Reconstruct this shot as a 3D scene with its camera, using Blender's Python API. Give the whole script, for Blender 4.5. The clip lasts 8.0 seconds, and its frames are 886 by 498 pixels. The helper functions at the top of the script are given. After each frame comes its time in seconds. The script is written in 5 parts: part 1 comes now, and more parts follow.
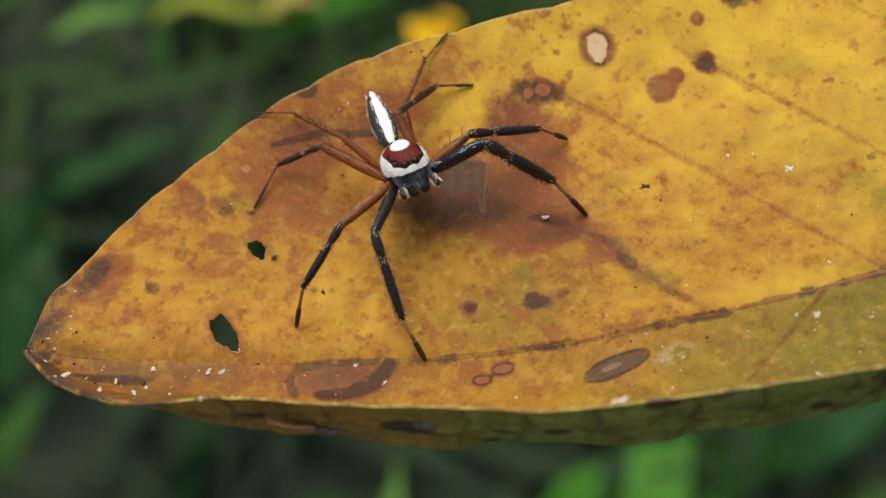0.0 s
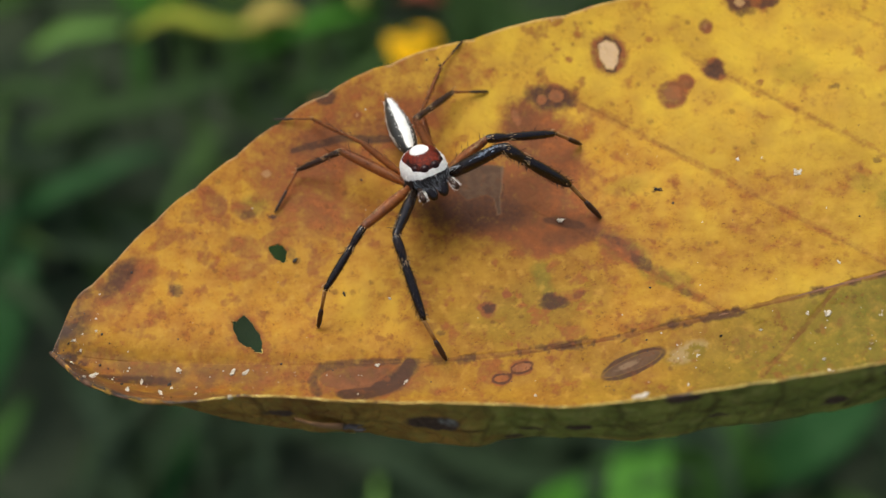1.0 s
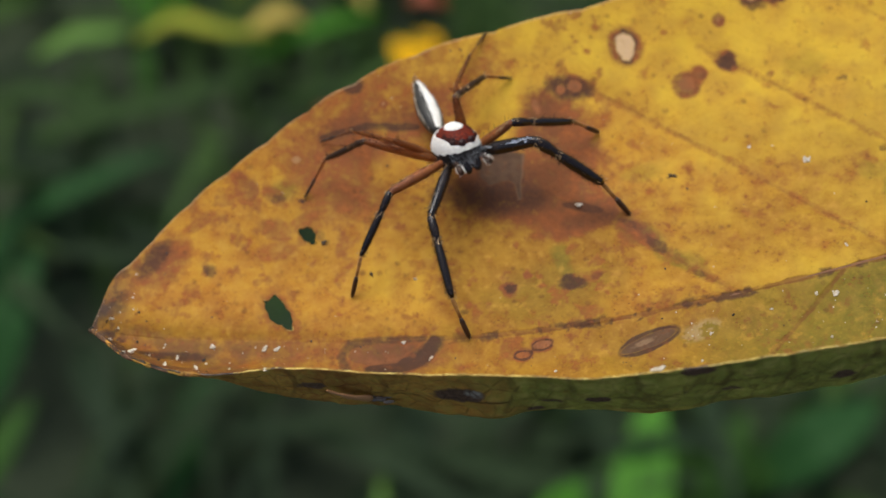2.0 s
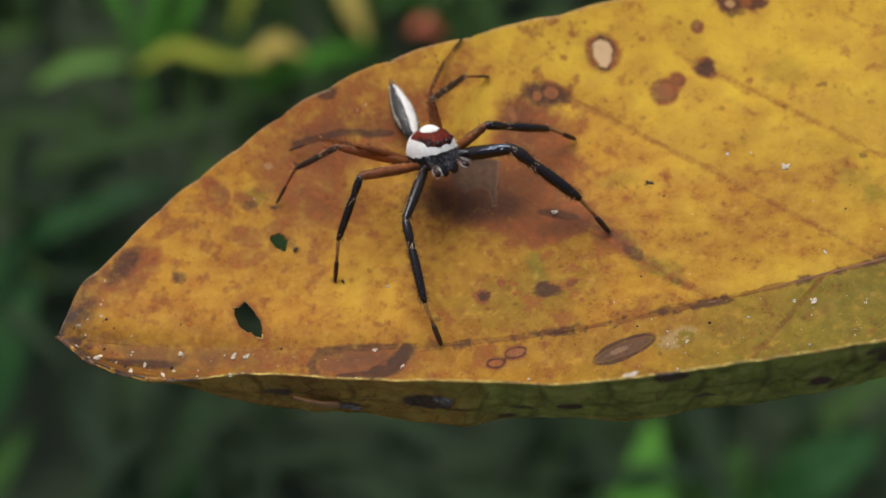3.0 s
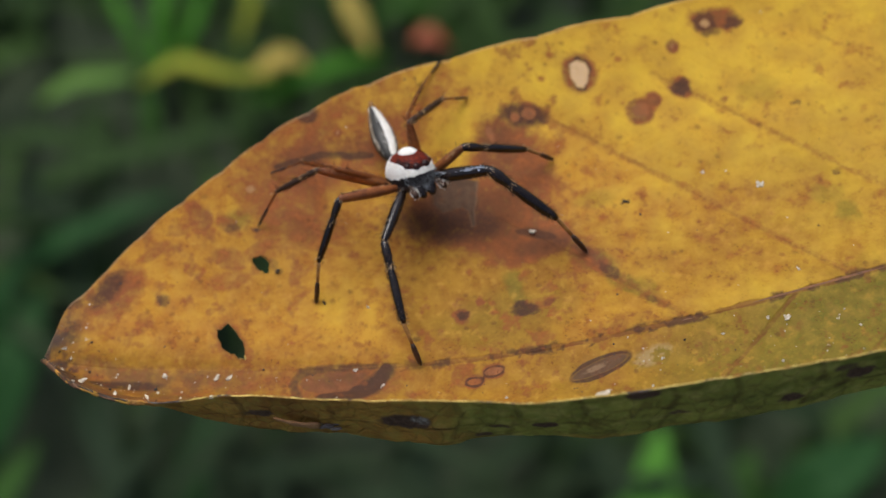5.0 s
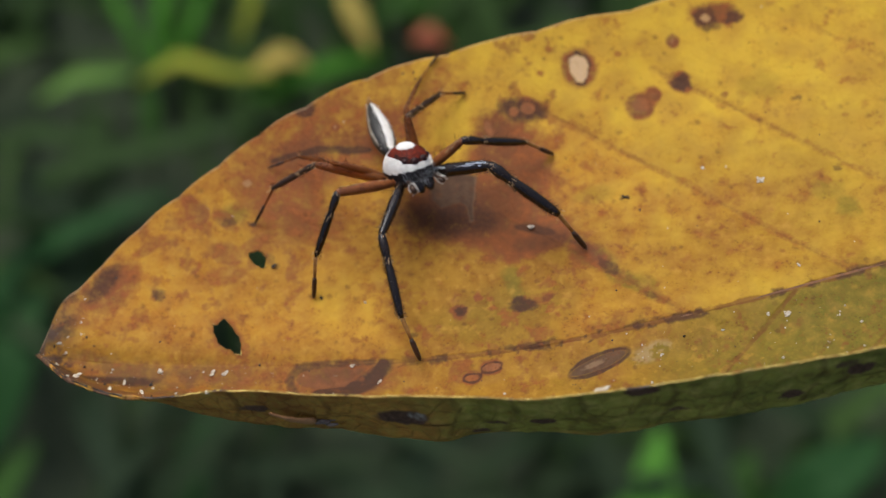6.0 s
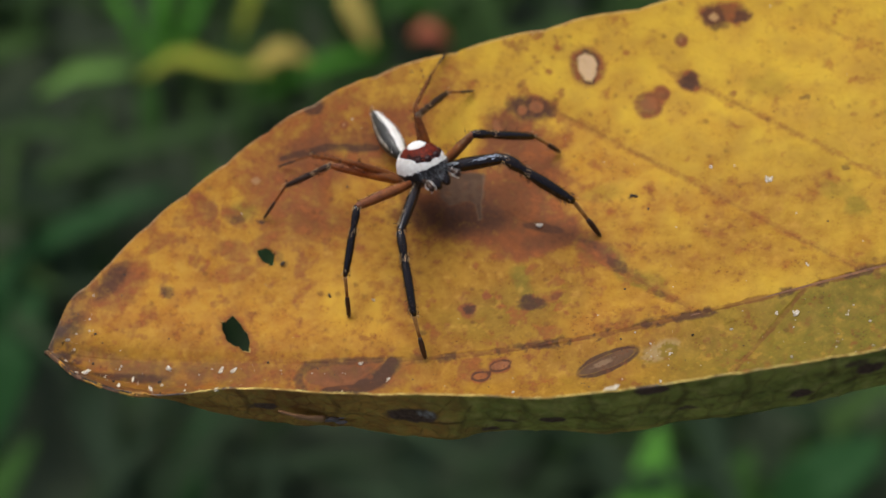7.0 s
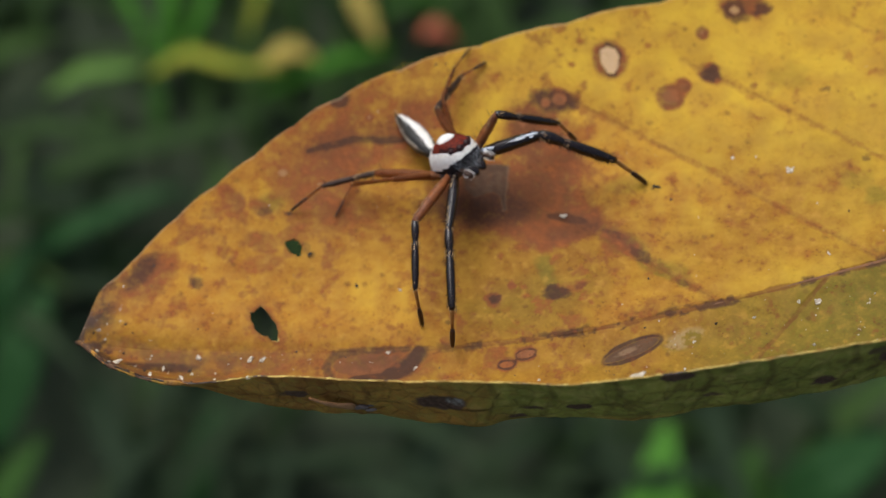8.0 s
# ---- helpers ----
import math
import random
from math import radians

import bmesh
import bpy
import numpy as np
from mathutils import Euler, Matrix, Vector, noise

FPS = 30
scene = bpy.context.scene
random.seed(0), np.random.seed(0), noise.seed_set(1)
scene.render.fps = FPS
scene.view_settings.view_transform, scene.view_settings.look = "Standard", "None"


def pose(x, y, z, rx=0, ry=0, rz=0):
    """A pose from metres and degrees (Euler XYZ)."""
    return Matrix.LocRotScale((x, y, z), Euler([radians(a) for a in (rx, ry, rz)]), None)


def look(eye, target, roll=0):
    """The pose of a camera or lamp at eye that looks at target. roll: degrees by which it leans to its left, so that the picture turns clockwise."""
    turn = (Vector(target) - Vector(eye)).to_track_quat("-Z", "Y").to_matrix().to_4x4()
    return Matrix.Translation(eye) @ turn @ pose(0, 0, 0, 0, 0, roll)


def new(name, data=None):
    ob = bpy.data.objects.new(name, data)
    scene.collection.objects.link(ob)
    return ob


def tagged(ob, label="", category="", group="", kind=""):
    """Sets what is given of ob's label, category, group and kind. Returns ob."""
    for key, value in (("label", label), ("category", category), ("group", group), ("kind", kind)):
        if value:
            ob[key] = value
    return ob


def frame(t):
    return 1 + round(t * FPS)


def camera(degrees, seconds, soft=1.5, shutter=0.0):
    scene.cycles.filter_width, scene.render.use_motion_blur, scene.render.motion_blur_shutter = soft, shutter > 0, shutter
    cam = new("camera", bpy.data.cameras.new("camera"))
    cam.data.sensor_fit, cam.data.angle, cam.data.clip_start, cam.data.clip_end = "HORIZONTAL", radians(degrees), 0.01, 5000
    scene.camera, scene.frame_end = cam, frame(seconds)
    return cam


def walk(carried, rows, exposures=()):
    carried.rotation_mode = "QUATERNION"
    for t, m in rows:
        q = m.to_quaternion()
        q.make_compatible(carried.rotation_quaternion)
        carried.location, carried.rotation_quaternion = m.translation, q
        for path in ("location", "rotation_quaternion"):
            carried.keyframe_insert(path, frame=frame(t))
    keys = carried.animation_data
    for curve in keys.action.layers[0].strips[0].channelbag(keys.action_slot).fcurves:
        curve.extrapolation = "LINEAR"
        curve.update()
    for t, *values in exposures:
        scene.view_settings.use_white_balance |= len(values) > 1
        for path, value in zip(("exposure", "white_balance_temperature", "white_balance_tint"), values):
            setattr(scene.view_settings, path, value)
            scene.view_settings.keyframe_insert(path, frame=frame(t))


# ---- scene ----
# ---- camera and its path ----
cam = camera(30, 8.0, soft=1.45)
cam.data.dof.use_dof = True
cam.data.dof.focus_distance = 0.0905
cam.data.dof.aperture_fstop = 37.0
walk(cam, [
    (0.0, pose(0.00135, -0.04537, 0.07941, 29.109, 0.371, 0.320)),
    (0.5, pose(0.00012, -0.04642, 0.07939, 29.493, -0.072, 0.019)),
    (1.0, pose(-0.00110, -0.04704, 0.08091, 29.639, -0.304, -0.295)),
    (1.5, pose(-0.00203, -0.04866, 0.08310, 29.550, -0.274, -0.084)),
    (1.7, pose(-0.00252, -0.04935, 0.08387, 29.619, -0.377, -0.146)),
    (2.8, pose(-0.00125, -0.05126, 0.08185, 30.877, -0.376, 0.111)),
    (3.0, pose(-0.00076, -0.05082, 0.08152, 31.066, -0.425, 0.103)),
    (3.5, pose(-0.00036, -0.05103, 0.08101, 31.229, -0.120, 0.182)),
    (4.0, pose(0.00066, -0.05098, 0.08141, 31.460, 0.054, 0.079)),
    (4.2, pose(0.00111, -0.05100, 0.08184, 31.556, 0.165, -0.051)),
    (5.3, pose(0.00084, -0.05090, 0.08312, 31.199, 0.189, -0.287)),
    (5.5, pose(0.00059, -0.05127, 0.08267, 31.113, 0.338, -0.128)),
    (6.0, pose(0.00112, -0.05080, 0.08227, 31.368, 0.098, -0.129)),
    (6.5, pose(0.00069, -0.05071, 0.08211, 31.258, 0.262, 0.033)),
    (7.0, pose(0.00051, -0.05074, 0.08241, 31.229, -0.064, 0.010)),
    (7.5, pose(-0.00039, -0.05121, 0.08329, 31.289, 0.003, 0.129)),
    (8.0, pose(-0.00069, -0.05178, 0.08326, 31.166, 0.155, -0.010)),
], exposures=[(0.0, 0.20, 6050, 5), (1.7, 0.14, 6050, 6), (2.8, 0.0, 5950, 9), (8.0, 0.0, 5950, 9)])

# ---- world, sun and exposure ----
SUN_ELEVATION, SUN_AZIMUTH = 62.0, -32.0      # degrees; azimuth from +y towards +x
world = bpy.data.worlds.new("world")
scene.world = world
world.use_nodes = True
sky = world.node_tree.nodes.new("ShaderNodeTexSky")
sky.sky_type = "NISHITA"
sky.sun_disc = False
sky.air_density, sky.dust_density, sky.ozone_density = 0.7, 5.0, 0.4      # hazy, whitish sky
sky.sun_elevation = radians(SUN_ELEVATION)
sky.sun_rotation = radians(SUN_AZIMUTH)
world.node_tree.links.new(sky.outputs[0], world.node_tree.nodes["Background"].inputs[0])
world.node_tree.nodes["Background"].inputs[1].default_value = 0.15
sun_lamp = new("sun", bpy.data.lights.new("sun", "SUN"))
sun_lamp.data.energy = 1.5
sun_lamp.data.angle = radians(40)
sun_lamp.data.color = (1.0, 0.95, 0.86)
_e, _a = radians(SUN_ELEVATION), radians(SUN_AZIMUTH)
sun_lamp.matrix_world = look((math.sin(_a) * math.cos(_e), math.cos(_a) * math.cos(_e), math.sin(_e)), (0, 0, 0))

MM = 0.001


# ---- small tools ----
def part(name, bm, material, parent, label=""):
    me = bpy.data.meshes.new(name)
    bm.to_mesh(me)
    bm.free()
    ob = new(name, me)
    me.materials.append(material)
    if parent is not None:
        ob.parent = parent
    if label:
        ob["label"] = label
    return ob


def smooth(bm):
    for f in bm.faces:
        f.smooth = True
    return bm


def spline(xs, ys, x):
    """Smooth curve through a few stations (monotone Hermite)."""
    xs, ys, x = np.asarray(xs, float), np.asarray(ys, float), np.asarray(x, float)
    h = np.diff(xs)
    d = np.diff(ys) / h
    m = np.r_[d[0], (d[:-1] * h[1:] + d[1:] * h[:-1]) / (h[1:] + h[:-1]), d[-1]]
    i = np.clip(np.searchsorted(xs, x) - 1, 0, len(h) - 1)
    s = np.clip((x - xs[i]) / h[i], 0, 1)
    return (ys[i] * (1 + 2 * s) * (1 - s) ** 2 + m[i] * h[i] * s * (1 - s) ** 2
            + ys[i + 1] * s * s * (3 - 2 * s) + m[i + 1] * h[i] * s * s * (s - 1))


def lattice(ix, iy, seed):
    n = (ix.astype(np.int64) * 374761393 + iy.astype(np.int64) * 668265263 + seed * 1274126177) & 0xFFFFFFFF
    n = ((n ^ (n >> 13)) * 1274126177) & 0xFFFFFFFF
    return ((n ^ (n >> 16)) & 0xFFFF) / 65535.0


def fbm(x, y, size, octaves=4, seed=1):
    """Cloudy value noise, 0 to 1, features of the given size in mm."""
    total, amp, norm = np.zeros_like(x, dtype=float), 1.0, 0.0
    for o in range(octaves):
        u, v = x / size, y / size
        iu, iv = np.floor(u), np.floor(v)
        fu, fv = u - iu, v - iv
        fu, fv = fu * fu * (3 - 2 * fu), fv * fv * (3 - 2 * fv)
        a, b = lattice(iu, iv, seed + o), lattice(iu + 1, iv, seed + o)
        c, d = lattice(iu, iv + 1, seed + o), lattice(iu + 1, iv + 1, seed + o)
        total += amp * ((a * (1 - fu) + b * fu) * (1 - fv) + (c * (1 - fu) + d * fu) * fv)
        norm += amp
        amp, size = amp * 0.55, size / 2.1
    return total / norm


def ramp(v, lo, hi):
    s = np.clip((v - lo) / (hi - lo), 0, 1)
    return s * s * (3 - 2 * s)


# ---- node shorthand ----
class Nodes:
    def __init__(self, name):
        self.mat = bpy.data.materials.new(name)
        self.mat.use_nodes = True
        self.tree = self.mat.node_tree
        self.bsdf = self.tree.nodes["Principled BSDF"]
        self.out = self.tree.nodes["Material Output"]

    def add(self, kind, **inputs):
        n = self.tree.nodes.new(kind)
        for k, v in inputs.items():
            self.put(n.inputs[k.replace("_", " ")], v)
        return n

    def put(self, socket, v):
        if isinstance(v, bpy.types.NodeSocket):
            self.tree.links.new(v, socket)
        else:
            socket.default_value = v

    def math(self, op, a, b=0.0, clamp=False):
        n = self.tree.nodes.new("ShaderNodeMath")
        n.operation, n.use_clamp = op, clamp
        self.put(n.inputs[0], a)
        self.put(n.inputs[1], b)
        return n.outputs[0]

    def mix(self, fac, a, b):
        n = self.tree.nodes.new("ShaderNodeMix")
        n.data_type = "RGBA"
        self.put(n.inputs[0], fac)
        self.put(n.inputs[6], a if isinstance(a, bpy.types.NodeSocket) else (*a, 1))
        self.put(n.inputs[7], b if isinstance(b, bpy.types.NodeSocket) else (*b, 1))
        return n.outputs[2]

    def noise(self, scale, detail=4.0, rough=0.55):
        if not hasattr(self, "coords"):
            self.coords = self.tree.nodes.new("ShaderNodeTexCoord").outputs["Object"]
        n = self.add("ShaderNodeTexNoise", Scale=scale, Detail=detail, Roughness=rough)
        self.tree.links.new(self.coords, n.inputs["Vector"])
        return n.outputs[0]

    def range(self, v, lo, hi, to_lo=0.0, to_hi=1.0):
        n = self.add("ShaderNodeMapRange", Value=v)
        for i, val in enumerate((lo, hi, to_lo, to_hi)):
            n.inputs[1 + i].default_value = val
        return n.outputs[0]

    def attr(self, name):
        n = self.tree.nodes.new("ShaderNodeAttribute")
        n.attribute_name = name
        return n.outputs["Fac"]

    def bump(self, height, strength, distance):
        n = self.add("ShaderNodeBump", Height=height, Strength=strength, Distance=distance)
        self.tree.links.new(n.outputs[0], self.bsdf.inputs["Normal"])
        return n.outputs[0]


def surface(name, low, high, size_mm, rough=0.6, bump=0.3, metal=0.0, coat=0.0, specular=0.5):
    """A two-scale mottled surface between two base colours."""
    n = Nodes(name)
    big, fine = n.noise(1.0 / (size_mm * MM), 5), n.noise(7.0 / (size_mm * MM), 3)
    fac = n.math("ADD", n.math("MULTIPLY", big, 0.7), n.math("MULTIPLY", fine, 0.3))
    n.put(n.bsdf.inputs["Base Color"], n.mix(n.range(fac, 0.33, 0.67), low, high))
    n.put(n.bsdf.inputs["Roughness"], n.range(fine, 0.2, 0.8, max(rough - 0.1, 0), min(rough + 0.1, 1)))
    n.bsdf.inputs["Metallic"].default_value = metal
    n.bsdf.inputs["Coat Weight"].default_value = coat
    n.bsdf.inputs["Specular IOR Level"].default_value = specular
    n.bump(fine, bump, size_mm * MM * 0.12)
    return n.mat


# ---- leaf blade: stations along the leaf, in mm of its own frame ----
def leaf_lines(x):
    """Midrib, far margin, raised near margin (rim) and outer bend of the curled near half, at stations x."""
    mid_y = spline([-22.6, -19, -13, -6, 0, 4.5, 10, 17, 24, 35, 50, 72], [-6.1, -6.6, -7.1, -7.45, -7.65, -7.5, -6.9, -5.7, -4.3, -2.0, 1.2, 5.0], x)
    top_y = spline([-22.6, -22.2, -21.6, -20.4, -17.3, -13.3, -9.6, -4.9, 0.3, 5.9, 13.3, 20, 30, 45, 60, 68, 72],
                   [-6.1, -5.2, -3.3, -1.9, 1.6, 5.0, 7.9, 10.45, 12.2, 13.7, 15.3, 16.6, 17.8, 17.2, 13.2, 8.6, 5.0], x)
    rim_y = spline([-22.6, -21.6, -20.3, -19.0, -17.3, -14, -10, -4.9, 0.9, 6.5, 12, 17.5, 22, 35, 50, 64, 72],
                   [-6.1, -7.35, -8.85, -10.2, -11.2, -12.2, -12.4, -13.2, -13.8, -14.3, -14.1, -13.55, -13.0, -11, -7.5, -1.5, 5.0], x)
    rim_z = spline([-22.6, -21.6, -20.3, -19.0, -16, -12, -5, 5, 20, 35, 50, 64, 72], [-0.3, 1.7, 3.4, 4.5, 5.2, 6.0, 7.0, 7.5, 8.2, 8.2, 7.2, 4.0, 1.5], x)
    out_y = spline([-14, -11.5, -8.4, -4.3, -0.7, 1.4, 2.9, 6.9, 10, 12.7, 17.8, 22.7, 35, 50, 64, 72],
                   [-11.6, -12.3, -12.95, -13.3, -14.0, -14.27, -14.05, -14.1, -14.45, -14.15, -13.75, -12.8, -11, -7.5, -1.5, 5.0], x)
    out_z = spline([-15, -11.5, -5, 5, 20, 35, 50, 64, 72], [4.4, 3.6, 3.2, 3.4, 3.85, 4.0, 3.5, 2.5, 1.4], x)
    lean = np.interp(x, [-14, -10, 50, 70], [0.0, 1.0, 1.0, 0.0])     # the wall overhangs a little
    return mid_y, top_y, rim_y, rim_z, out_y + 0.42 * lean, out_z - 0.70 * lean


def blade_z(x, y):
    """The gentle dish of the open half."""
    xc = np.clip(x, -30, 40)
    return -0.789 - 0.0107 * xc + 0.0392 * y + 0.00219 * xc * xc - 0.0079 * xc * y + 0.0123 * y * y


HOLES = (  # centre x, y, half length, half width, turn in degrees: eaten right through the blade
    (-11.5, -5.4, 1.28, 0.58, -56), (-9.95, -0.35, 0.64, 0.42, -52))


def hole_level(x, y):
    """Below 1 inside an eaten hole."""
    level = np.full_like(x, 9.0)
    for cx, cy, a, b, turn in HOLES:
        c, s = math.cos(radians(turn)), math.sin(radians(turn))
        u, v = (x - cx) * c + (y - cy) * s, -(x - cx) * s + (y - cy) * c
        ang = np.arctan2(v / b, u / a)
        wob = 1 + 0.10 * np.sin(3 * ang + cx) + 0.07 * np.sin(5 * ang + 2.0) + 0.04 * np.sin(11 * ang)
        level = np.minimum(level, np.hypot(u / a, v / b) / wob)
    return level


def blob(X, Y, cx, cy, a, b=None, turn=0.0, wobble=0.25, seed=5, soft=0.25):
    """1 inside a ragged spot, 0 outside."""
    b = b or a
    c, s = math.cos(radians(turn)), math.sin(radians(turn))
    u, v = (X - cx) * c + (Y - cy) * s, -(X - cx) * s + (Y - cy) * c
    r = np.hypot(u / a, v / b) + wobble * 2 * (fbm(X, Y, max(a, b) * 0.8, 4, seed) - 0.5)
    return 1 - ramp(r, 1 - soft, 1 + soft)


def line_mask(X, Y, pts, width, seed=3, rough=0.5):
    """Closeness to a polyline, thinned and broken by noise."""
    best = np.full_like(X, 1e9)
    for (x0, y0), (x1, y1) in zip(pts, pts[1:]):
        dx, dy = x1 - x0, y1 - y0
        t = np.clip(((X - x0) * dx + (Y - y0) * dy) / (dx * dx + dy * dy), 0, 1)
        best = np.minimum(best, np.hypot(X - x0 - t * dx, Y - y0 - t * dy))
    w = width * (0.5 + fbm(X, Y, 1.2, 3, seed) * (1 + rough))
    return 1 - ramp(best, w * 0.35, w)


def outline(X, Y, pts, soft=0.08, wobble=0.12, seed=4):
    """1 inside a closed outline, 0 outside, with a slightly uneven edge."""
    best, inside = np.full_like(X, 1e9), np.zeros(X.shape, bool)
    for (x0, y0), (x1, y1) in zip(pts, pts[1:] + pts[:1]):
        dx, dy = x1 - x0, y1 - y0
        t = np.clip(((X - x0) * dx + (Y - y0) * dy) / (dx * dx + dy * dy), 0, 1)
        best = np.minimum(best, np.hypot(X - x0 - t * dx, Y - y0 - t * dy))
        if dy:
            inside ^= ((y0 > Y) != (y1 > Y)) & (X < dx * (Y - y0) / dy + x0)
    d = np.where(inside, -best, best) + wobble * 2 * (fbm(X, Y, 0.6, 3, seed) - 0.5)
    return 1 - ramp(d, -soft, soft)


def leaf_material():
    n = Nodes("autumn_leaf")
    warm, rust, dark, pale, green, vein, grey, dull, ash = (n.attr(a) for a in ("warm", "rust", "dark", "pale", "green", "vein", "grey", "dull", "ash"))
    cloud, broad, mott, fine, grain = n.noise(320, 5), n.noise(620, 3, 0.5), n.noise(1300, 5, 0.58), n.noise(4200, 4, 0.6), n.noise(14000, 2)

    def ragged(mask, fine_amount, mott_amount, lo, hi):
        """A mask whose edge is frayed by the grain of the blade."""
        v = n.math("ADD", mask, n.math("MULTIPLY", n.math("SUBTRACT", fine, 0.5), fine_amount))
        return n.range(n.math("ADD", v, n.math("MULTIPLY", n.math("SUBTRACT", mott, 0.5), mott_amount)), lo, hi)

    rust, dark, vein = ragged(rust, 0.40, 1.05, 0.15, 0.80), ragged(dark, 0.40, 0.55, 0.16, 0.86), ragged(vein, 0.55, 0.3, 0.15, 0.80)

    def freckles(scale, size, seed_shift):
        """Small round blemishes of uneven size."""
        shift = n.add("ShaderNodeVectorMath")
        shift.operation = "ADD"
        n.tree.links.new(n.coords, shift.inputs[0])
        shift.inputs[1].default_value = (seed_shift, seed_shift * 0.7, 0)
        v = n.add("ShaderNodeTexVoronoi", Scale=scale)
        n.tree.links.new(shift.outputs[0], v.inputs["Vector"])
        tone = n.tree.nodes.new("ShaderNodeSeparateColor")
        n.tree.links.new(v.outputs["Color"], tone.inputs[0])
        reach = n.math("MULTIPLY", n.math("POWER", tone.outputs[0], 4.0), size)
        frayed = n.math("ADD", v.outputs["Distance"], n.math("MULTIPLY", n.math("SUBTRACT", fine, 0.5), 0.55))
        return n.math("MULTIPLY", n.math("GREATER_THAN", reach, 0.03), n.range(n.math("SUBTRACT", reach, frayed), -0.10, 0.10))

    # areoles between the finest veins: small fields of slightly different tone
    cell = n.add("ShaderNodeTexVoronoi", Scale=1100.0)
    cell.feature = "DISTANCE_TO_EDGE"
    n.tree.links.new(n.coords, cell.inputs["Vector"])
    net = n.math("MULTIPLY", n.range(cell.outputs["Distance"], 0.0, 0.16, 1.0, 0.0), n.range(mott, 0.35, 0.65))
    field = n.add("ShaderNodeTexVoronoi", Scale=760.0)
    field.feature = "SMOOTH_F1"
    n.tree.links.new(n.coords, field.inputs["Vector"])
    tone = n.tree.nodes.new("ShaderNodeSeparateColor")
    n.tree.links.new(field.outputs["Color"], tone.inputs[0])
    col = n.mix(n.range(cloud, 0.35, 0.65), (0.69, 0.435, 0.028), (0.60, 0.335, 0.026))
    col = n.mix(n.math("MULTIPLY", n.range(broad, 0.42, 0.66), 0.55), col, (0.47, 0.262, 0.024))
    col = n.mix(n.math("MULTIPLY", n.range(tone.outputs[0], 0.30, 0.75), 0.20), col, (0.42, 0.205, 0.018))
    col = n.mix(n.math("MULTIPLY", warm, n.range(mott, 0.25, 0.70, 0.55, 1.0)), col, n.mix(n.range(broad, 0.36, 0.64), (0.470, 0.205, 0.014), (0.385, 0.128, 0.013)))
    col = n.mix(n.math("MULTIPLY", dull, n.range(mott, 0.28, 0.68, 0.55, 1.0)), col, n.mix(n.range(broad, 0.36, 0.64), (0.300, 0.152, 0.009), (0.235, 0.110, 0.009)))
    col = n.mix(n.math("MULTIPLY", green, n.range(mott, 0.30, 0.62, 0.66, 1.0)), col, (0.145, 0.132, 0.012))
    col = n.mix(n.math("MULTIPLY", net, 0.10), col, (0.32, 0.12, 0.012))
    col = n.mix(n.math("MULTIPLY", n.math("MULTIPLY", n.range(fine, 0.50, 0.72), n.range(mott, 0.42, 0.62)), 0.20), col, (0.30, 0.095, 0.012))
    col = n.mix(n.math("MULTIPLY", n.range(fine, 0.50, 0.30), 0.12), col, (0.66, 0.42, 0.03))
    light = n.math("MULTIPLY", n.range(n.noise(1500, 3, 0.5), 0.56, 0.70), n.range(warm, 0.2, 0.8))
    col = n.mix(n.math("MULTIPLY", light, 0.45), col, (0.56, 0.31, 0.035))
    brown = n.mix(n.range(broad, 0.38, 0.62), (0.215, 0.057, 0.019), (0.145, 0.040, 0.017))
    col = n.mix(n.math("MULTIPLY", rust, n.range(mott, 0.28, 0.58, 0.80, 1.0)), col, n.mix(n.range(mott, 0.38, 0.66), brown, (0.335, 0.106, 0.022)))
    col = n.mix(n.math("MULTIPLY", vein, 0.72), col, (0.165, 0.058, 0.014))
    col = n.mix(n.math("MULTIPLY", grey, n.range(mott, 0.30, 0.65, 0.85, 1.0)), col, n.mix(n.range(mott, 0.35, 0.65), (0.058, 0.034, 0.019), (0.128, 0.075, 0.039)))
    # dark holds real blots and the shade painted under the spider
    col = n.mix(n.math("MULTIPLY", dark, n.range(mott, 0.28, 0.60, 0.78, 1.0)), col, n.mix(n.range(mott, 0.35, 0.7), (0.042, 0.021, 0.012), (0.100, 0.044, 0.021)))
    col = n.mix(n.math("MULTIPLY", ash, n.range(mott, 0.30, 0.62, 0.55, 1.0)), col, n.mix(n.range(fine, 0.38, 0.66), (0.055, 0.044, 0.036), (0.180, 0.148, 0.120)))
    col = n.mix(n.math("MULTIPLY", pale, n.range(fine, 0.25, 0.6, 0.75, 1.0)), col, (0.64, 0.43, 0.23))
    spread = n.math("MULTIPLY", n.range(cloud, 0.38, 0.60, 0.3, 1.0), n.range(warm, 0.0, 0.6, 0.45, 1.0))
    specks = n.math("MULTIPLY", n.range(n.noise(7200, 2), 0.575, 0.69), n.range(mott, 0.45, 0.60))
    col = n.mix(n.math("MULTIPLY", n.math("MULTIPLY", specks, spread), 0.75), col, (0.130, 0.045, 0.012))
    blotch = n.math("MULTIPLY", n.range(n.noise(1900, 3, 0.55), 0.55, 0.68), n.range(cloud, 0.44, 0.56))
    col = n.mix(n.math("MULTIPLY", n.math("MULTIPLY", blotch, spread), 0.66), col, (0.225, 0.070, 0.016))
    col = n.mix(n.math("MULTIPLY", n.math("MULTIPLY", freckles(1900, 0.40, 0.013), n.range(mott, 0.42, 0.60)), 0.50), col, (0.120, 0.044, 0.014))
    n.put(n.bsdf.inputs["Base Color"], col)
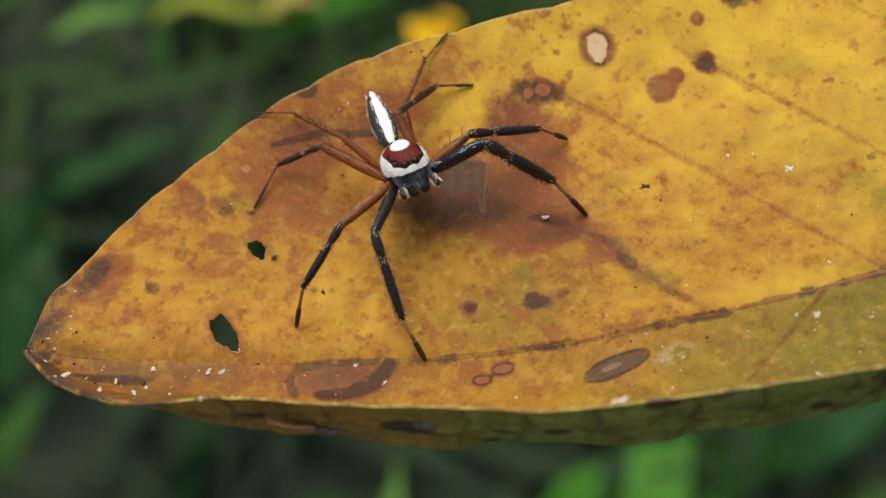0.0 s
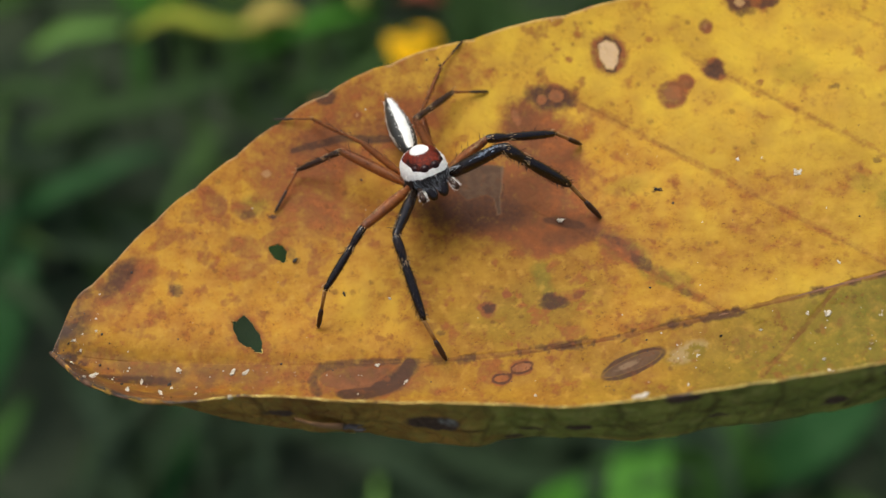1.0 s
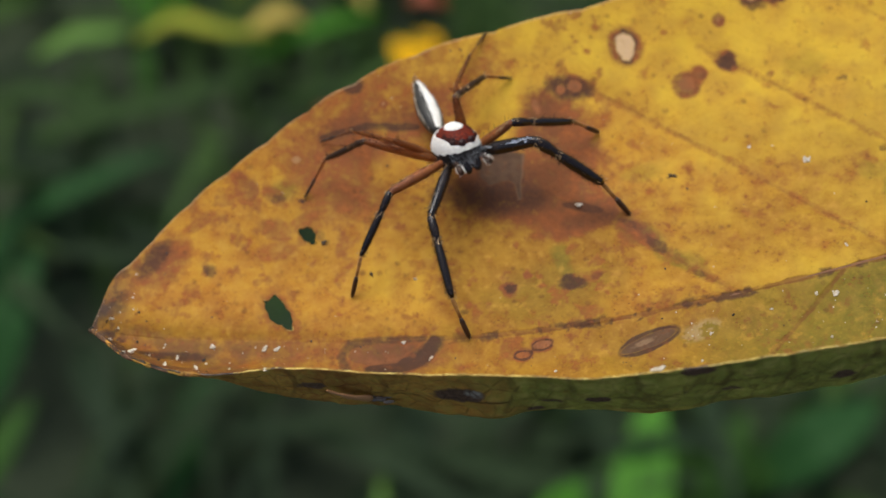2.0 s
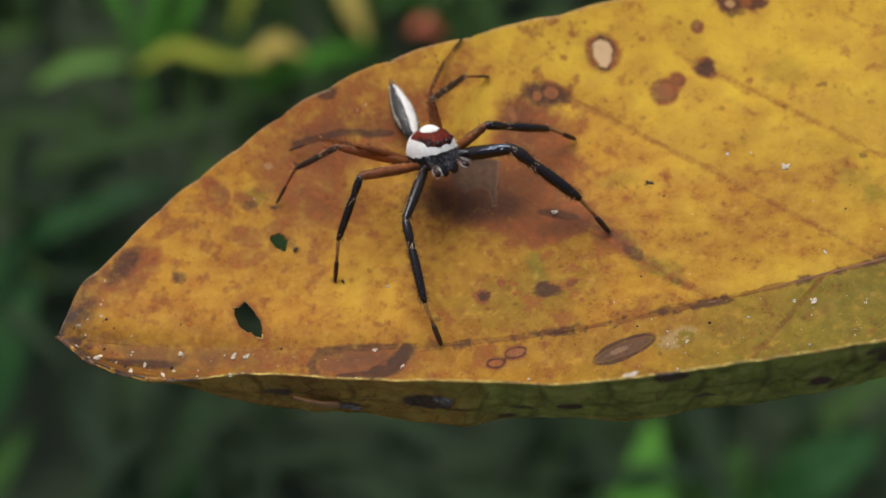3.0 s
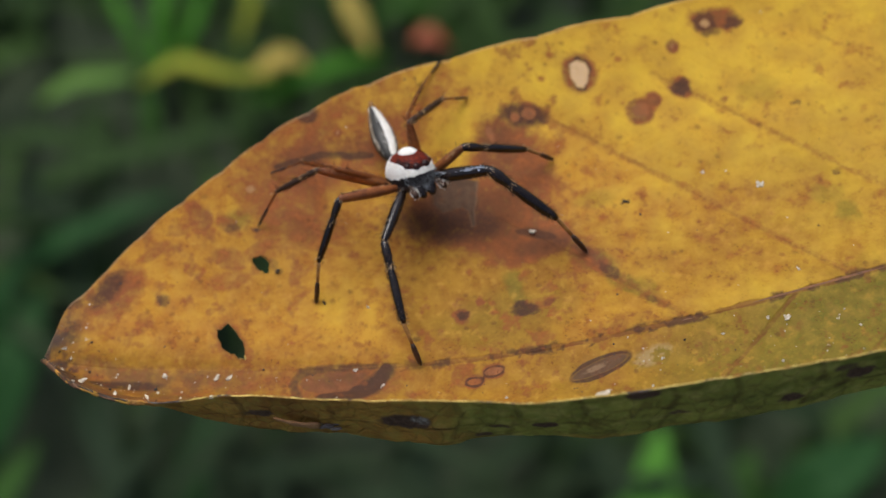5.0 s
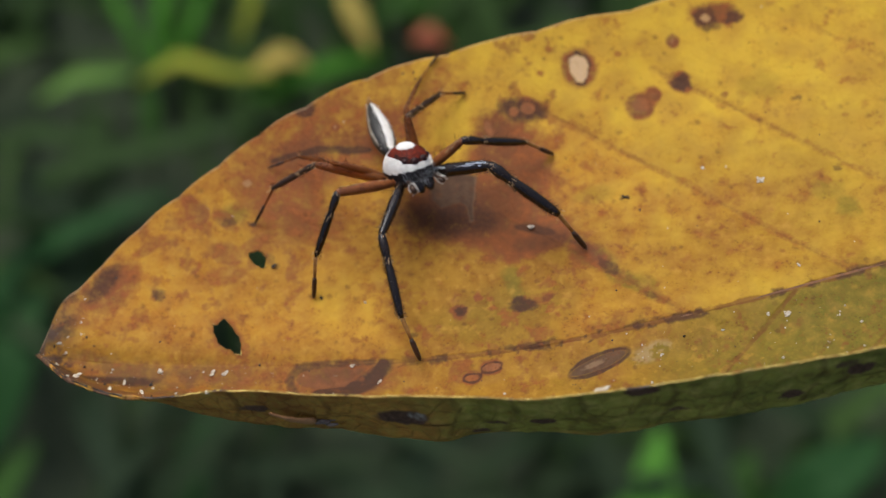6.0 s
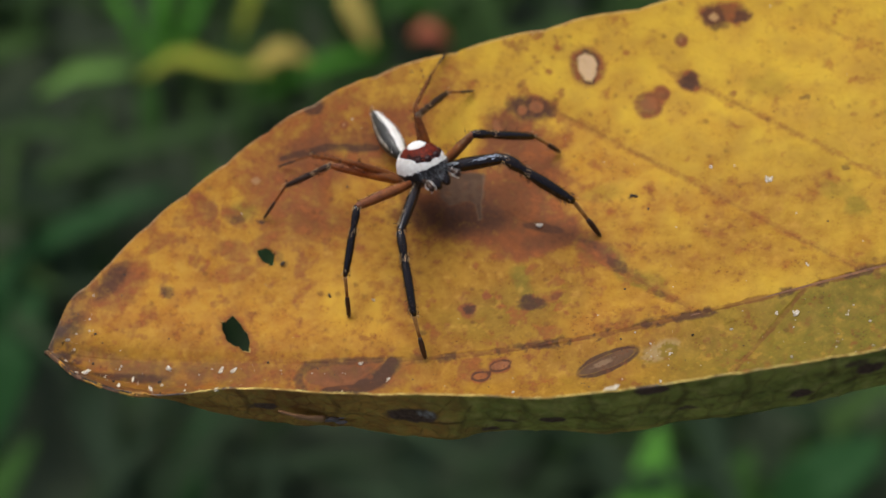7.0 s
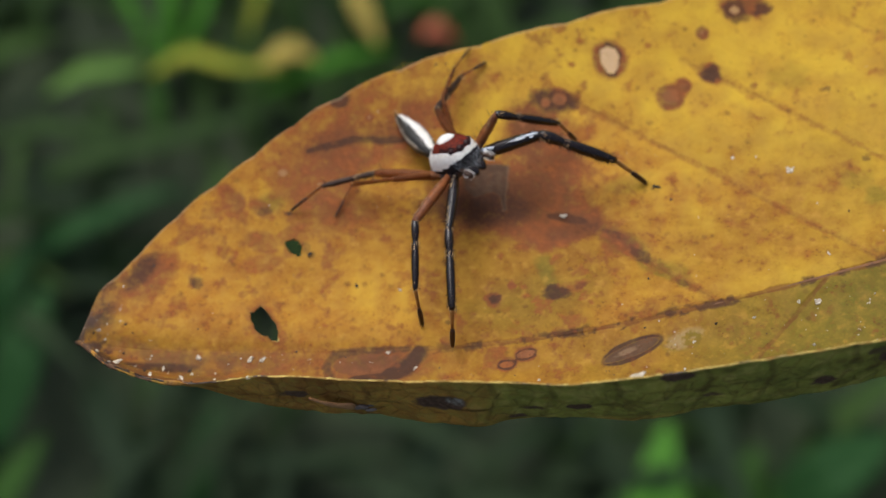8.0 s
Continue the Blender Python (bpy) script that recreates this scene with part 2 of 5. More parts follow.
    n.put(n.bsdf.inputs["Roughness"], n.range(mott, 0.25, 0.75, 0.46, 0.70))
    n.bsdf.inputs["Specular IOR Level"].default_value = 0.15
    height = n.math("ADD", n.math("MULTIPLY", net, -0.5), n.math("MULTIPLY", mott, 1.2))
    height = n.math("ADD", n.math("ADD", height, n.math("MULTIPLY", fine, 0.25)), n.math("MULTIPLY", vein, -0.9))
    height = n.math("ADD", height, n.math("MULTIPLY", grain, 0.05))
    n.bump(height, 0.5, 0.00010)
    thin = n.add("ShaderNodeBsdfTranslucent", Color=col)
    both = n.add("ShaderNodeMixShader", Fac=0.18)
    n.tree.links.new(n.bsdf.outputs[0], both.inputs[1])
    n.tree.links.new(thin.outputs[0], both.inputs[2])
    n.tree.links.new(both.outputs[0], n.out.inputs["Surface"])
    return n.mat


def underside_material():
    """The paler, matt underside: olive to brown, with a fine net of veins."""
    n = Nodes("leaf_underside")
    warm, rust, dark, vein, green = (n.attr(a) for a in ("warm", "rust", "dark", "vein", "green"))
    cloud, mott, fine = n.noise(420, 5), n.noise(1500, 5, 0.6), n.noise(4200, 4, 0.7)
    cell = n.add("ShaderNodeTexVoronoi", Scale=900.0)
    cell.feature = "DISTANCE_TO_EDGE"
    n.tree.links.new(n.coords, cell.inputs["Vector"])
    net = n.math("MULTIPLY", n.range(cell.outputs["Distance"], 0.0, 0.10, 1.0, 0.0), n.range(mott, 0.35, 0.60))
    col = n.mix(n.range(cloud, 0.38, 0.62), (0.34, 0.370, 0.062), (0.23, 0.270, 0.046))
    patch = n.noise(800, 4, 0.6)
    col = n.mix(n.math("MULTIPLY", n.range(patch, 0.52, 0.62), 0.8), col, (0.50, 0.45, 0.10))
    col = n.mix(n.math("MULTIPLY", n.range(patch, 0.46, 0.38), 0.8), col, (0.11, 0.130, 0.030))
    col = n.mix(n.math("MULTIPLY", n.range(n.math("SUBTRACT", warm, n.math("MULTIPLY", green, 0.65)), 0.15, 0.70), n.range(mott, 0.30, 0.62, 0.60, 1.0)), col, n.mix(n.range(cloud, 0.38, 0.62), (0.62, 0.29, 0.050), (0.42, 0.18, 0.035)))
    col = n.mix(n.math("MULTIPLY", net, 0.42), col, (0.13, 0.080, 0.025))
    col = n.mix(n.math("MULTIPLY", n.range(fine, 0.54, 0.68), 0.25), col, (0.15, 0.095, 0.022))
    frayed = n.math("ADD", rust, n.math("MULTIPLY", n.math("SUBTRACT", mott, 0.5), 1.3))
    col = n.mix(n.math("MULTIPLY", n.range(frayed, 0.45, 0.85), 0.60), col, (0.24, 0.095, 0.024))
    col = n.mix(n.math("MULTIPLY", vein, 0.85), col, (0.095, 0.052, 0.018))
    blot = n.math("ADD", dark, n.math("MULTIPLY", n.math("SUBTRACT", fine, 0.5), 0.8))
    col = n.mix(n.range(blot, 0.40, 0.75), col, n.mix(n.range(fine, 0.35, 0.7), (0.085, 0.044, 0.026), (0.19, 0.105, 0.06)))
    col = n.mix(n.math("MULTIPLY", n.attr("pale"), n.range(fine, 0.35, 0.6)), col, (0.42, 0.36, 0.27))
    n.put(n.bsdf.inputs["Base Color"], col)
    n.bsdf.inputs["Roughness"].default_value = 0.75
    n.bsdf.inputs["Specular IOR Level"].default_value = 0.12
    n.bump(n.math("ADD", n.math("MULTIPLY", net, -0.8), n.math("ADD", n.math("MULTIPLY", mott, 1.4), n.math("MULTIPLY", vein, 1.0))), 0.8, 0.00014)
    return n.mat


def edge_material():
    """The cut edge of the blade: pale and dry, dark where the blade has rotted."""
    n = Nodes("leaf_edge")
    mott, fine = n.noise(1700, 4), n.noise(6000, 3)
    col = n.mix(n.range(mott, 0.38, 0.62), (0.30, 0.18, 0.040), (0.70, 0.52, 0.140))
    col = n.mix(n.range(n.math("ADD", n.math("ADD", n.attr("dark"), n.attr("grey")), n.math("MULTIPLY", n.math("SUBTRACT", fine, 0.5), 0.6)), 0.15, 0.45), col, n.mix(n.range(mott, 0.4, 0.6), (0.045, 0.032, 0.026), (0.13, 0.105, 0.09)))
    n.put(n.bsdf.inputs["Base Color"], col)
    n.bsdf.inputs["Roughness"].default_value = 0.7
    n.bsdf.inputs["Specular IOR Level"].default_value = 0.2
    n.bump(fine, 0.5, 0.00005)
    return n.mat


LATERAL = [  # side veins of the open half: where each leaves the midrib (x), how far it runs, how plain it is
    (-13.0, 6.5, 0.30), (-4.4, 8.0, 0.45), (5.0, 15, 0.30), (14.8, 13.5, 0.95), (24.1, 22.3, 0.85), (32.0, 24, 0.80), (42.0, 24, 0.6), (53.0, 16, 0.6)]
NEAR_VEINS = [(-4, 4, 0.35), (4.5, 5, 0.55), (12, 5, 0.4), (21.0, 6.5, 0.95), (30, 8, 0.7)]


def lateral_points(x0, run):
    y0 = float(leaf_lines(np.array([float(x0)]))[0][0])
    return [(x0 - run * 0.75 * s, y0 + run * (0.72 * s - 0.14 * s * s)) for s in np.linspace(0, 1, 9)]


def build_leaf(material, edge_material, under_material):
    xs = np.r_[-22.6 + 2.6 * np.linspace(0, 1, 56)[:-1] ** 1.8, np.arange(-20.0, 26.0, 0.08), np.linspace(26, 72, 120)]
    mid_y, top_y, rim_y, rim_z, out_y, out_z = leaf_lines(xs)
    # shallow scallops along the far margin
    step = np.interp(xs, [-22, -10, 0, 12, 72], [2.0, 2.5, 5.2, 6.0, 6.0])
    phase = np.cumsum(np.r_[0, np.diff(xs)] / step)
    scallop = (np.abs(np.sin(np.pi * (phase + 0.35))) ** 0.6 - 0.8) * np.interp(xs, [-22, -18, 0, 60, 72], [0.0, 0.16, 0.24, 0.24, 0])
    top_y = top_y + scallop + 0.10 * (fbm(xs * 1.0, xs * 0, 1.3, 3, 9) - 0.5) * (xs < 68)
    NF, NN = 250, 150
    vf = np.linspace(0, 1, NF)
    Xf = np.repeat(xs[:, None], NF, 1)
    Yf = mid_y[:, None] + (top_y - mid_y)[:, None] * vf
    Zf = blade_z(Xf, Yf)
    # ripples between the veins and a sharp dip along the midrib
    Zf += 0.20 * (fbm(Xf, Yf, 5.0, 2, 21) - 0.5) - 0.18 * np.exp(-((Yf - mid_y[:, None]) / 0.55) ** 2)
    for x0, run, k in LATERAL:
        pts = lateral_points(x0, run)
        d = np.full_like(Xf, 9.0)
        for (ax, ay), (bx, by) in zip(pts, pts[1:]):
            q = np.clip(((Xf - ax) * (bx - ax) + (Yf - ay) * (by - ay)) / ((bx - ax) ** 2 + (by - ay) ** 2), 0, 1)
            d = np.minimum(d, np.hypot(Xf - ax - q * (bx - ax), Yf - ay - q * (by - ay)))
        Zf -= 0.11 * k * np.exp(-(d / 0.55) ** 2)
    rim_z = rim_z + 0.30 * (fbm(xs, xs * 0, 0.9, 4, 37) - 0.5) * ramp(xs, -21, -18)
    # near half: floor, bend, then the wall that curls up to the rim
    zm = blade_z(xs, mid_y) - 0.18
    w = ramp(xs, -15.0, -11.5) * (1 - ramp(xs, 60, 71))
    oy, oz = rim_y + w * (out_y - rim_y), rim_z + w * (out_z - rim_z)
    tip = ramp(xs, -22.6, -18)
    by, bz = oy + (1.0 * w + 0.25 * (1 - w)) * tip, oz - (1.5 * w + 0.6 * (1 - w)) * tip
    my, mz = 0.55 * mid_y + 0.45 * by, zm + 0.16 * (bz - zm) - 0.15 * tip
    knots = np.stack([np.stack([mid_y, zm], 1), np.stack([my, mz], 1), np.stack([by, bz], 1), np.stack([oy, oz], 1), np.stack([rim_y, rim_z], 1)], 1)
    vn = np.linspace(0, 1, NN)[1:]
    tk = np.array([0, 0.40, 0.74, 0.86, 1.0])
    near = np.zeros((len(xs), NN - 1, 2))
    tang = np.zeros_like(knots)
    for k in range(5):
        a, b = max(k - 1, 0), min(k + 1, 4)
        tang[:, k] = (knots[:, b] - knots[:, a]) / (tk[b] - tk[a])
    for j, v in enumerate(vn):
        k = min(int(np.searchsorted(tk, v) - 1), 3)
        h = tk[k + 1] - tk[k]
        s = (v - tk[k]) / h
        near[:, j] = (knots[:, k] * (1 + 2 * s) * (1 - s) ** 2 + tang[:, k] * h * s * (1 - s) ** 2
                      + knots[:, k + 1] * s * s * (3 - 2 * s) + tang[:, k + 1] * h * s * s * (s - 1))
    Yn, Zn = near[..., 0], near[..., 1]
    Xn = np.repeat(xs[:, None], NN - 1, 1)
    fade = np.clip(vn / 0.2, 0, 1)[None, :]
    wall = (ramp(vn, 0.70, 0.80) * (1 - ramp(vn, 0.94, 1.0)))[None, :]
    Yn = Yn + wall * (0.34 * (fbm(Xn, vn[None, :] * 6 + 0 * Xn, 1.5, 3, 35) - 0.5) - 0.10 * np.exp(-((vn[None, :] - 0.86 - 0.02 * np.sin(Xn * 0.5)) / 0.012) ** 2))
    Zn = Zn + fade * 0.22 * (fbm(Xn, Yn + Zn, 3.5, 3, 33) - 0.5)
    arc = np.cumsum(np.hypot(np.diff(np.c_[mid_y, Yn], axis=1), np.diff(np.c_[zm, Zn], axis=1)), 1)
    # joined grid: rim ... midrib ... far margin; X, Y are the flattened blade
    X = np.c_[Xn[:, ::-1], Xf]
    Yw, Zw = np.c_[Yn[:, ::-1], Yf], np.c_[Zn[:, ::-1], Zf]
    Y = np.c_[(mid_y[:, None] - arc)[:, ::-1], Yf]
    isnear = np.c_[np.ones_like(Xn), np.zeros_like(Xf)]
    total = arc[:, -1][:, None]
    fromrim = np.c_[(total - arc)[:, ::-1], np.full_like(Xf, 99.0)]
    rows, cols = X.shape
    level = hole_level(X, Y)
    for cx, cy, a, b, turn in HOLES:        # pull the torn edge onto its outline
        close = np.abs(level - 1) < 0.10
        near_c = close & (np.hypot(X - cx, Y - cy) < 2.2)
        pull = 1 + (1 / np.maximum(level, 0.3) - 1) * 0.9
        Yw = np.where(near_c, cy + (Yw - cy) * pull, Yw)
        X = np.where(near_c, cx + (X - cx) * pull, X)
    verts = np.stack([X, Yw, Zw], -1).reshape(-1, 3) * MM
    idx = np.arange(rows * cols).reshape(rows, cols)
    quads = np.stack([idx[:-1, :-1], idx[1:, :-1], idx[1:, 1:], idx[:-1, 1:]], -1)
    keep = (level[:-1, :-1] + level[1:, :-1] + level[1:, 1:] + level[:-1, 1:]) / 4 > 0.985
    quads = quads[keep]
    me = bpy.data.meshes.new("leaf")
    me.from_pydata(verts.tolist(), [], quads.tolist())
    me.shade_smooth()
    ob = new("leaf", me)
    me.materials.append(material)
    me.materials.append(edge_material)
    me.materials.append(under_material)

    global LEAF_GRID
    LEAF_GRID = (X, Yw, Zw, isnear, fromrim)

    # ---- stains, spots and veins of the blade, with painted shade under the spider ----
    m = {}
    n1, n2, n3 = fbm(X, Y, 6, 4, 41), fbm(X, Y, 2.2, 4, 42), fbm(X, Y, 0.8, 4, 43)
    warm = ramp(n1 * 0.45 + n2 * 0.35 + n3 * 0.2 - 0.012 * (X - 8) - 0.024 * (Y - 4.5), 0.36, 0.66)
    warm = np.maximum(warm * 0.9, 0.8 * isnear * ramp(-X, -16, 0))
    warm = np.maximum(warm, 0.9 * blob(X, Y, -8.0, 4.2, 9.0, 5.5, 25, 0.35, 44, 0.5))
    warm = np.maximum(warm, 0.85 * blob(X, Y, -5.5, 1.2, 5.0, 2.8, -20, 0.4, 45, 0.5))
    warm = np.maximum(warm, 0.50 * blob(X, Y, 15.5, -2.4, 8.5, 2.6, 20, 0.45, 46, 0.6))
    warm = np.maximum(warm, 0.85 * isnear * (1 - ramp(X + 3 * (n2 - 0.5), -6, 2)))
    rust = 0.82 * blob(X, Y, -6.0, 6.4, 6.2, 3.0, 24, 0.40, 51, 0.50)
    rust = np.maximum(rust, 0.70 * blob(X, Y, -8.8, 3.4, 4.2, 2.6, -30, 0.5, 52, 0.5))
    rust = np.maximum(rust, 0.72 * blob(X, Y, -1.2, 9.4, 4.6, 1.9, 14, 0.5, 56, 0.5))
    rust = np.maximum(rust, 0.60 * blob(X, Y, -9.0, 7.6, 4.2, 1.2, 38, 0.4, 58, 0.5))
    rust = np.maximum(rust, 0.86 * blob(X, Y, 3.4, 2.0, 5.2, 2.7, -12, 0.40, 53, 0.32))
    rust = np.maximum(rust, 0.82 * blob(X, Y, 4.9, 5.6, 2.4, 4.2, 6, 0.38, 54, 0.32))
    rust = np.maximum(rust, 0.95 * blob(X, Y, 6.3, 0.2, 3.0, 1.4, 15, 0.5, 55, 0.30))
    rust = np.maximum(rust, 0.85 * blob(X, Y, 9.6, -1.3, 1.6, 0.7, -45, 0.5, 59, 0.5))
    rust = np.maximum(rust, 0.8 * blob(X, Y, -18.6, -2.0, 2.4, 1.3, 45, 0.5, 57, 0.6))
    rust = np.maximum(rust, 0.6 * isnear * ramp(n2 * 0.5 + n3 * 0.5, 0.47, 0.62) * (1 - ramp(X, -4, 8)))
    rust = np.maximum(rust, 0.55 * ramp(n3 * 0.7 + n2 * 0.3, 0.54, 0.66) * (1 - ramp(X, 6, 20)))
    rust = np.maximum(rust, 0.35 * ramp(n3 * 0.7 + n2 * 0.3, 0.58, 0.68))
    rust = np.maximum(rust, 0.45 * ramp(n2 * 0.6 + n3 * 0.4, 0.56, 0.72) * (1 - ramp(X, 4, 16)))
    rust = np.maximum(rust, 0.62 * ramp(1.75 - level, 0.0, 0.7) * ramp(n3, 0.25, 0.5))
    # fields that stayed yellow inside the brown
    for cx, cy, a, b, t, k, seed in [(1.6, 8.3, 1.7, 1.5, 20, 0.92, 301), (-5.0, 7.6, 1.3, 1.6, -20, 0.35, 302), (-1.6, 10.3, 2.4, 0.9, 20, 0.5, 303), (-11.9, 3.2, 0.35, 1.1, 8, 0.7, 304), (-11.0, 2.4, 0.8, 0.5, 20, 0.5, 305)]:
        field = k * blob(X, Y, cx, cy, a, b, t, 0.5, seed, 0.6)
        rust, warm = rust * (1 - field), warm * (1 - 0.75 * field)
    m["warm"] = np.clip(warm, 0, 1)
    # darker ochre over the lower middle, along the midrib and on the near half
    dull = 0.85 * blob(X, Y, 2.6, -3.6, 7.5, 4.2, 8, 0.45, 311, 0.6)
    dull = np.maximum(dull, 0.70 * (1 - isnear) * np.exp(-((Y - mid_y[:, None] - 0.3) / 1.5) ** 2) * ramp(n2 * 0.5 + n1 * 0.5, 0.30, 0.55))
    dull = np.maximum(dull, (0.72 + 0.5 * (n2 - 0.5)) * isnear * (1 - 0.4 * ramp(X, 14, 26)))
    dull = np.maximum(dull, 0.40 * blob(X, Y, 14.5, -2.2, 7.0, 2.2, 18, 0.5, 312, 0.7))
    dull = np.maximum(dull, 0.35 * blob(X, Y, 16.5, 4.2, 3.6, 1.6, -30, 0.5, 313, 0.7))
    dull = np.maximum(dull, 0.42 * blob(X, Y, -6.5, 0.0, 6.5, 4.5, -15, 0.5, 315, 0.6))
    dull = np.maximum(dull, 0.30 * blob(X, Y, 21.5, 1.5, 6.0, 5.0, 0, 0.5, 316, 0.6))
    glow = blob(X, Y, -4.9, -3.9, 2.9, 2.2, -40, 0.30, 314, 0.35)
    dull, rust, warm = dull * (1 - 0.9 * glow), rust * (1 - 0.6 * glow), warm * (1 - 0.5 * glow)
    m["warm"], m["dull"] = np.clip(warm, 0, 1), np.clip(dull, 0, 1)
    for cx, cy, a, b, t, k, seed in [(-13.45, 2.7, 0.50, 0.80, 25, 0.75, 321), (-15.0, 2.0, 0.7, 0.5, 0, 0.55, 322), (-11.8, 0.0, 1.2, 0.7, -15, 0.58, 323), (-10.2, 0.6, 1.6, 0.5, 40, 0.5, 324), (-16.8, -3.6, 0.5, 0.4, 0, 0.45, 325), (-9.0, 5.6, 3.2, 1.0, 18, 0.55, 326)]:
        rust = np.maximum(rust, k * blob(X, Y, cx, cy, a, b, t, 0.28, seed, 0.22))
    for cx, cy, a, b, t, k in [(15.63, 10.18, 0.75, 0.7, 0, 0.9), (1.96, -4.62, 0.6, 0.55, 0, 0.8), (6.6, -4.1, 0.9, 0.5, 20, 0.5), (-14.0, 3.0, 0.7, 0.9, 20, 0.7), (-12.0, 2.2, 1.0, 0.5, -40, 0.6), (-11.8, -1.4, 1.4, 0.6, 10, 0.5), (-16.4, 0.6, 1.2, 0.4, 35, 0.6),
                               (9.2, -1.2, 0.8, 1.0, 40, 0.7), (-16.6, -4.0, 0.4, 0.3, 0, 0.6), (-5.4, 7.96, 0.28, 0.24, 0, 0.9), (-9.2, 5.6, 0.8, 0.5, 40, 0.5),
                               (3.04, -3.72, 0.26, 0.26, 0, 0.9), (7.03, -4.03, 0.4, 0.3, 20, 0.8), (18.2, 9.2, 0.3, 0.2, 0, 0.7), (12.0, 12.2, 0.25, 0.2, 0, 0.5), (18.2, 14.6, 1.6, 0.9, 0, 0.95)]:
        rust = np.maximum(rust, k * blob(X, Y, cx, cy, a, b, t, 0.4, int(abs(cx) * 10) + 60, 0.35))
    # brown stain below the spider, its soft body shadow painted in with it
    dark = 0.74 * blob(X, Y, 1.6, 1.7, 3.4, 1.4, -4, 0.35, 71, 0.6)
    dark = np.maximum(dark, 0.40 * blob(X, Y, 4.4, 6.8, 1.3, 2.4, 10, 0.5, 75, 0.5))
    dark = np.maximum(dark, 0.35 * blob(X, Y, -7.0, 6.6, 4.6, 1.0, 12, 0.5, 76, 0.6))
    dark = np.maximum(dark, 0.45 * blob(X, Y, 6.6, -0.1, 2.0, 0.8, 5, 0.5, 77, 0.5))
    dark = np.maximum(dark, 0.80 * blob(X, Y, 5.8, 8.8, 1.5, 0.85, -5, 0.35, 72, 0.4))
    dark = np.maximum(dark, 0.75 * blob(X, Y, -19.1, -1.7, 1.3, 0.7, 48, 0.5, 73, 0.5))
    dark = np.maximum(dark, 0.8 * line_mask(X, Y, [(-9.2, 5.9), (-6.4, 6.6), (-3.4, 6.5)], 0.30, 74))
    for cx, cy, a, b, t, k in [(-7.1, 9.0, 0.75, 0.5, 20, 0.8), (15.63, 10.18, 0.62, 0.58, 0, 0.8), (1.96, -4.62, 0.42, 0.40, 0, 0.8), (5.7, -4.45, 0.85, 0.50, -8, 0.85), (7.0, -4.1, 0.45, 0.25, 30, 0.45), (10.6, -2.3, 0.9, 0.45, -40, 0.62), (9.3, -0.7, 0.9, 0.25, -30, 0.55), (12.9, -4.5, 0.5, 0.25, -40, 0.5), (-11.75, 2.0, 0.5, 0.28, 15, 0.55),
                               (-15.68, -2.43, 0.40, 0.42, 30, 0.75), (6.6, 0.72, 1.3, 0.30, -18, 0.70), (17.6, 14.3, 0.85, 0.75, 0, 0.7), (19.2, 14.4, 0.6, 0.45, 0, 0.7),
                               (11.77, 2.49, 0.28, 0.10, 20, 0.8), (-10.3, 1.9, 0.24, 0.16, 0, 0.8), (-0.64, -5.98, 0.25, 0.2, 0, 0.6), (-21.6, -5.0, 0.8, 0.5, 60, 0.6),
                               (22.6, 8.6, 0.3, 0.2, 0, 0.6), (24.2, 3.4, 0.25, 0.2, 0, 0.5), (-9.2, -0.4, 0.30, 0.45, 20, 0.5), (-8.9, -0.9, 0.3, 0.25, 0, 0.5)]:
        dark = np.maximum(dark, k * blob(X, Y, cx, cy, a, b, t, 0.60, int(abs(cx) * 10) + 80, 0.30))
    pale, ringed = np.zeros_like(X), np.zeros_like(X)
    for cx, cy, a, b, t, k, ring in [(9.58, 11.36, 0.62, 0.95, 12, 1.0, 0.27), (13.12, 8.75, 0.50, 0.52, 0, 0.05, 0.26), (13.95, 9.45, 0.20, 0.20, 0, 0.02, 0.22),
                                     (15.36, 12.96, 0.16, 0.18, 0, 0.12, 0.18), (5.45, 8.72, 0.28, 0.30, 0, 0.06, 0.18), (6.3, 8.95, 0.46, 0.36, 0, 0.06, 0.20),
                                     (-10.72, 4.51, 0.24, 0.22, 0, 0.3, 0.06), (3.9, 7.7, 0.22, 0.55, 15, 0.08, 0.09), (-5.4, 7.96, 0.1, 0.1, 0, 0.4, 0.1),
                                     (17.5, 14.4, 0.3, 0.25, 0, 0.4, 0.2),
                                     (3.76, -8.42, 0.50, 0.24, 12, 0.10, 0.15), (2.66, -8.97, 0.42, 0.20, 5, 0.03, 0.15)]:
        inner = blob(X, Y, cx, cy, a, b, t, 0.30, int(abs(cx) * 10) + 90, 0.08)
        outer = blob(X, Y, cx, cy, a + ring, b + ring, t, 0.28, int(abs(cx) * 10) + 90, 0.10)
        if k == 1.0:      # the dry hole-like window is drop-shaped
            drop = [(9.0, 11.95), (9.45, 12.3), (10.0, 12.1), (10.2, 11.55), (9.98, 10.8), (9.75, 10.42), (9.4, 10.5), (9.1, 11.2)]
            inner = outline(X, Y, drop, 0.07, 0.10, 335)
            outer = outline(X, Y, [(cx + (px - cx) * 1.30, cy + (py - cy) * 1.22) for px, py in drop], 0.10, 0.12, 336)
        pale = np.maximum(pale, k * inner)
        ringed = np.maximum(ringed, np.clip(outer - inner, 0, 1) * (0.90 if k > 0.5 else 0.75 if cy < -8 else 0.32))
        rust = np.where(inner > 0.5, 0.95 * (1 - k), rust)
        dark = np.where(inner > 0.5, 0.1, dark)
        rust = np.maximum(rust, 0.8 * blob(X, Y, cx, cy, a + ring * 1.6, b + ring * 1.6, t, 0.2, 92, 0.25) * (inner < 0.5))
    dark = np.maximum(dark, ringed)
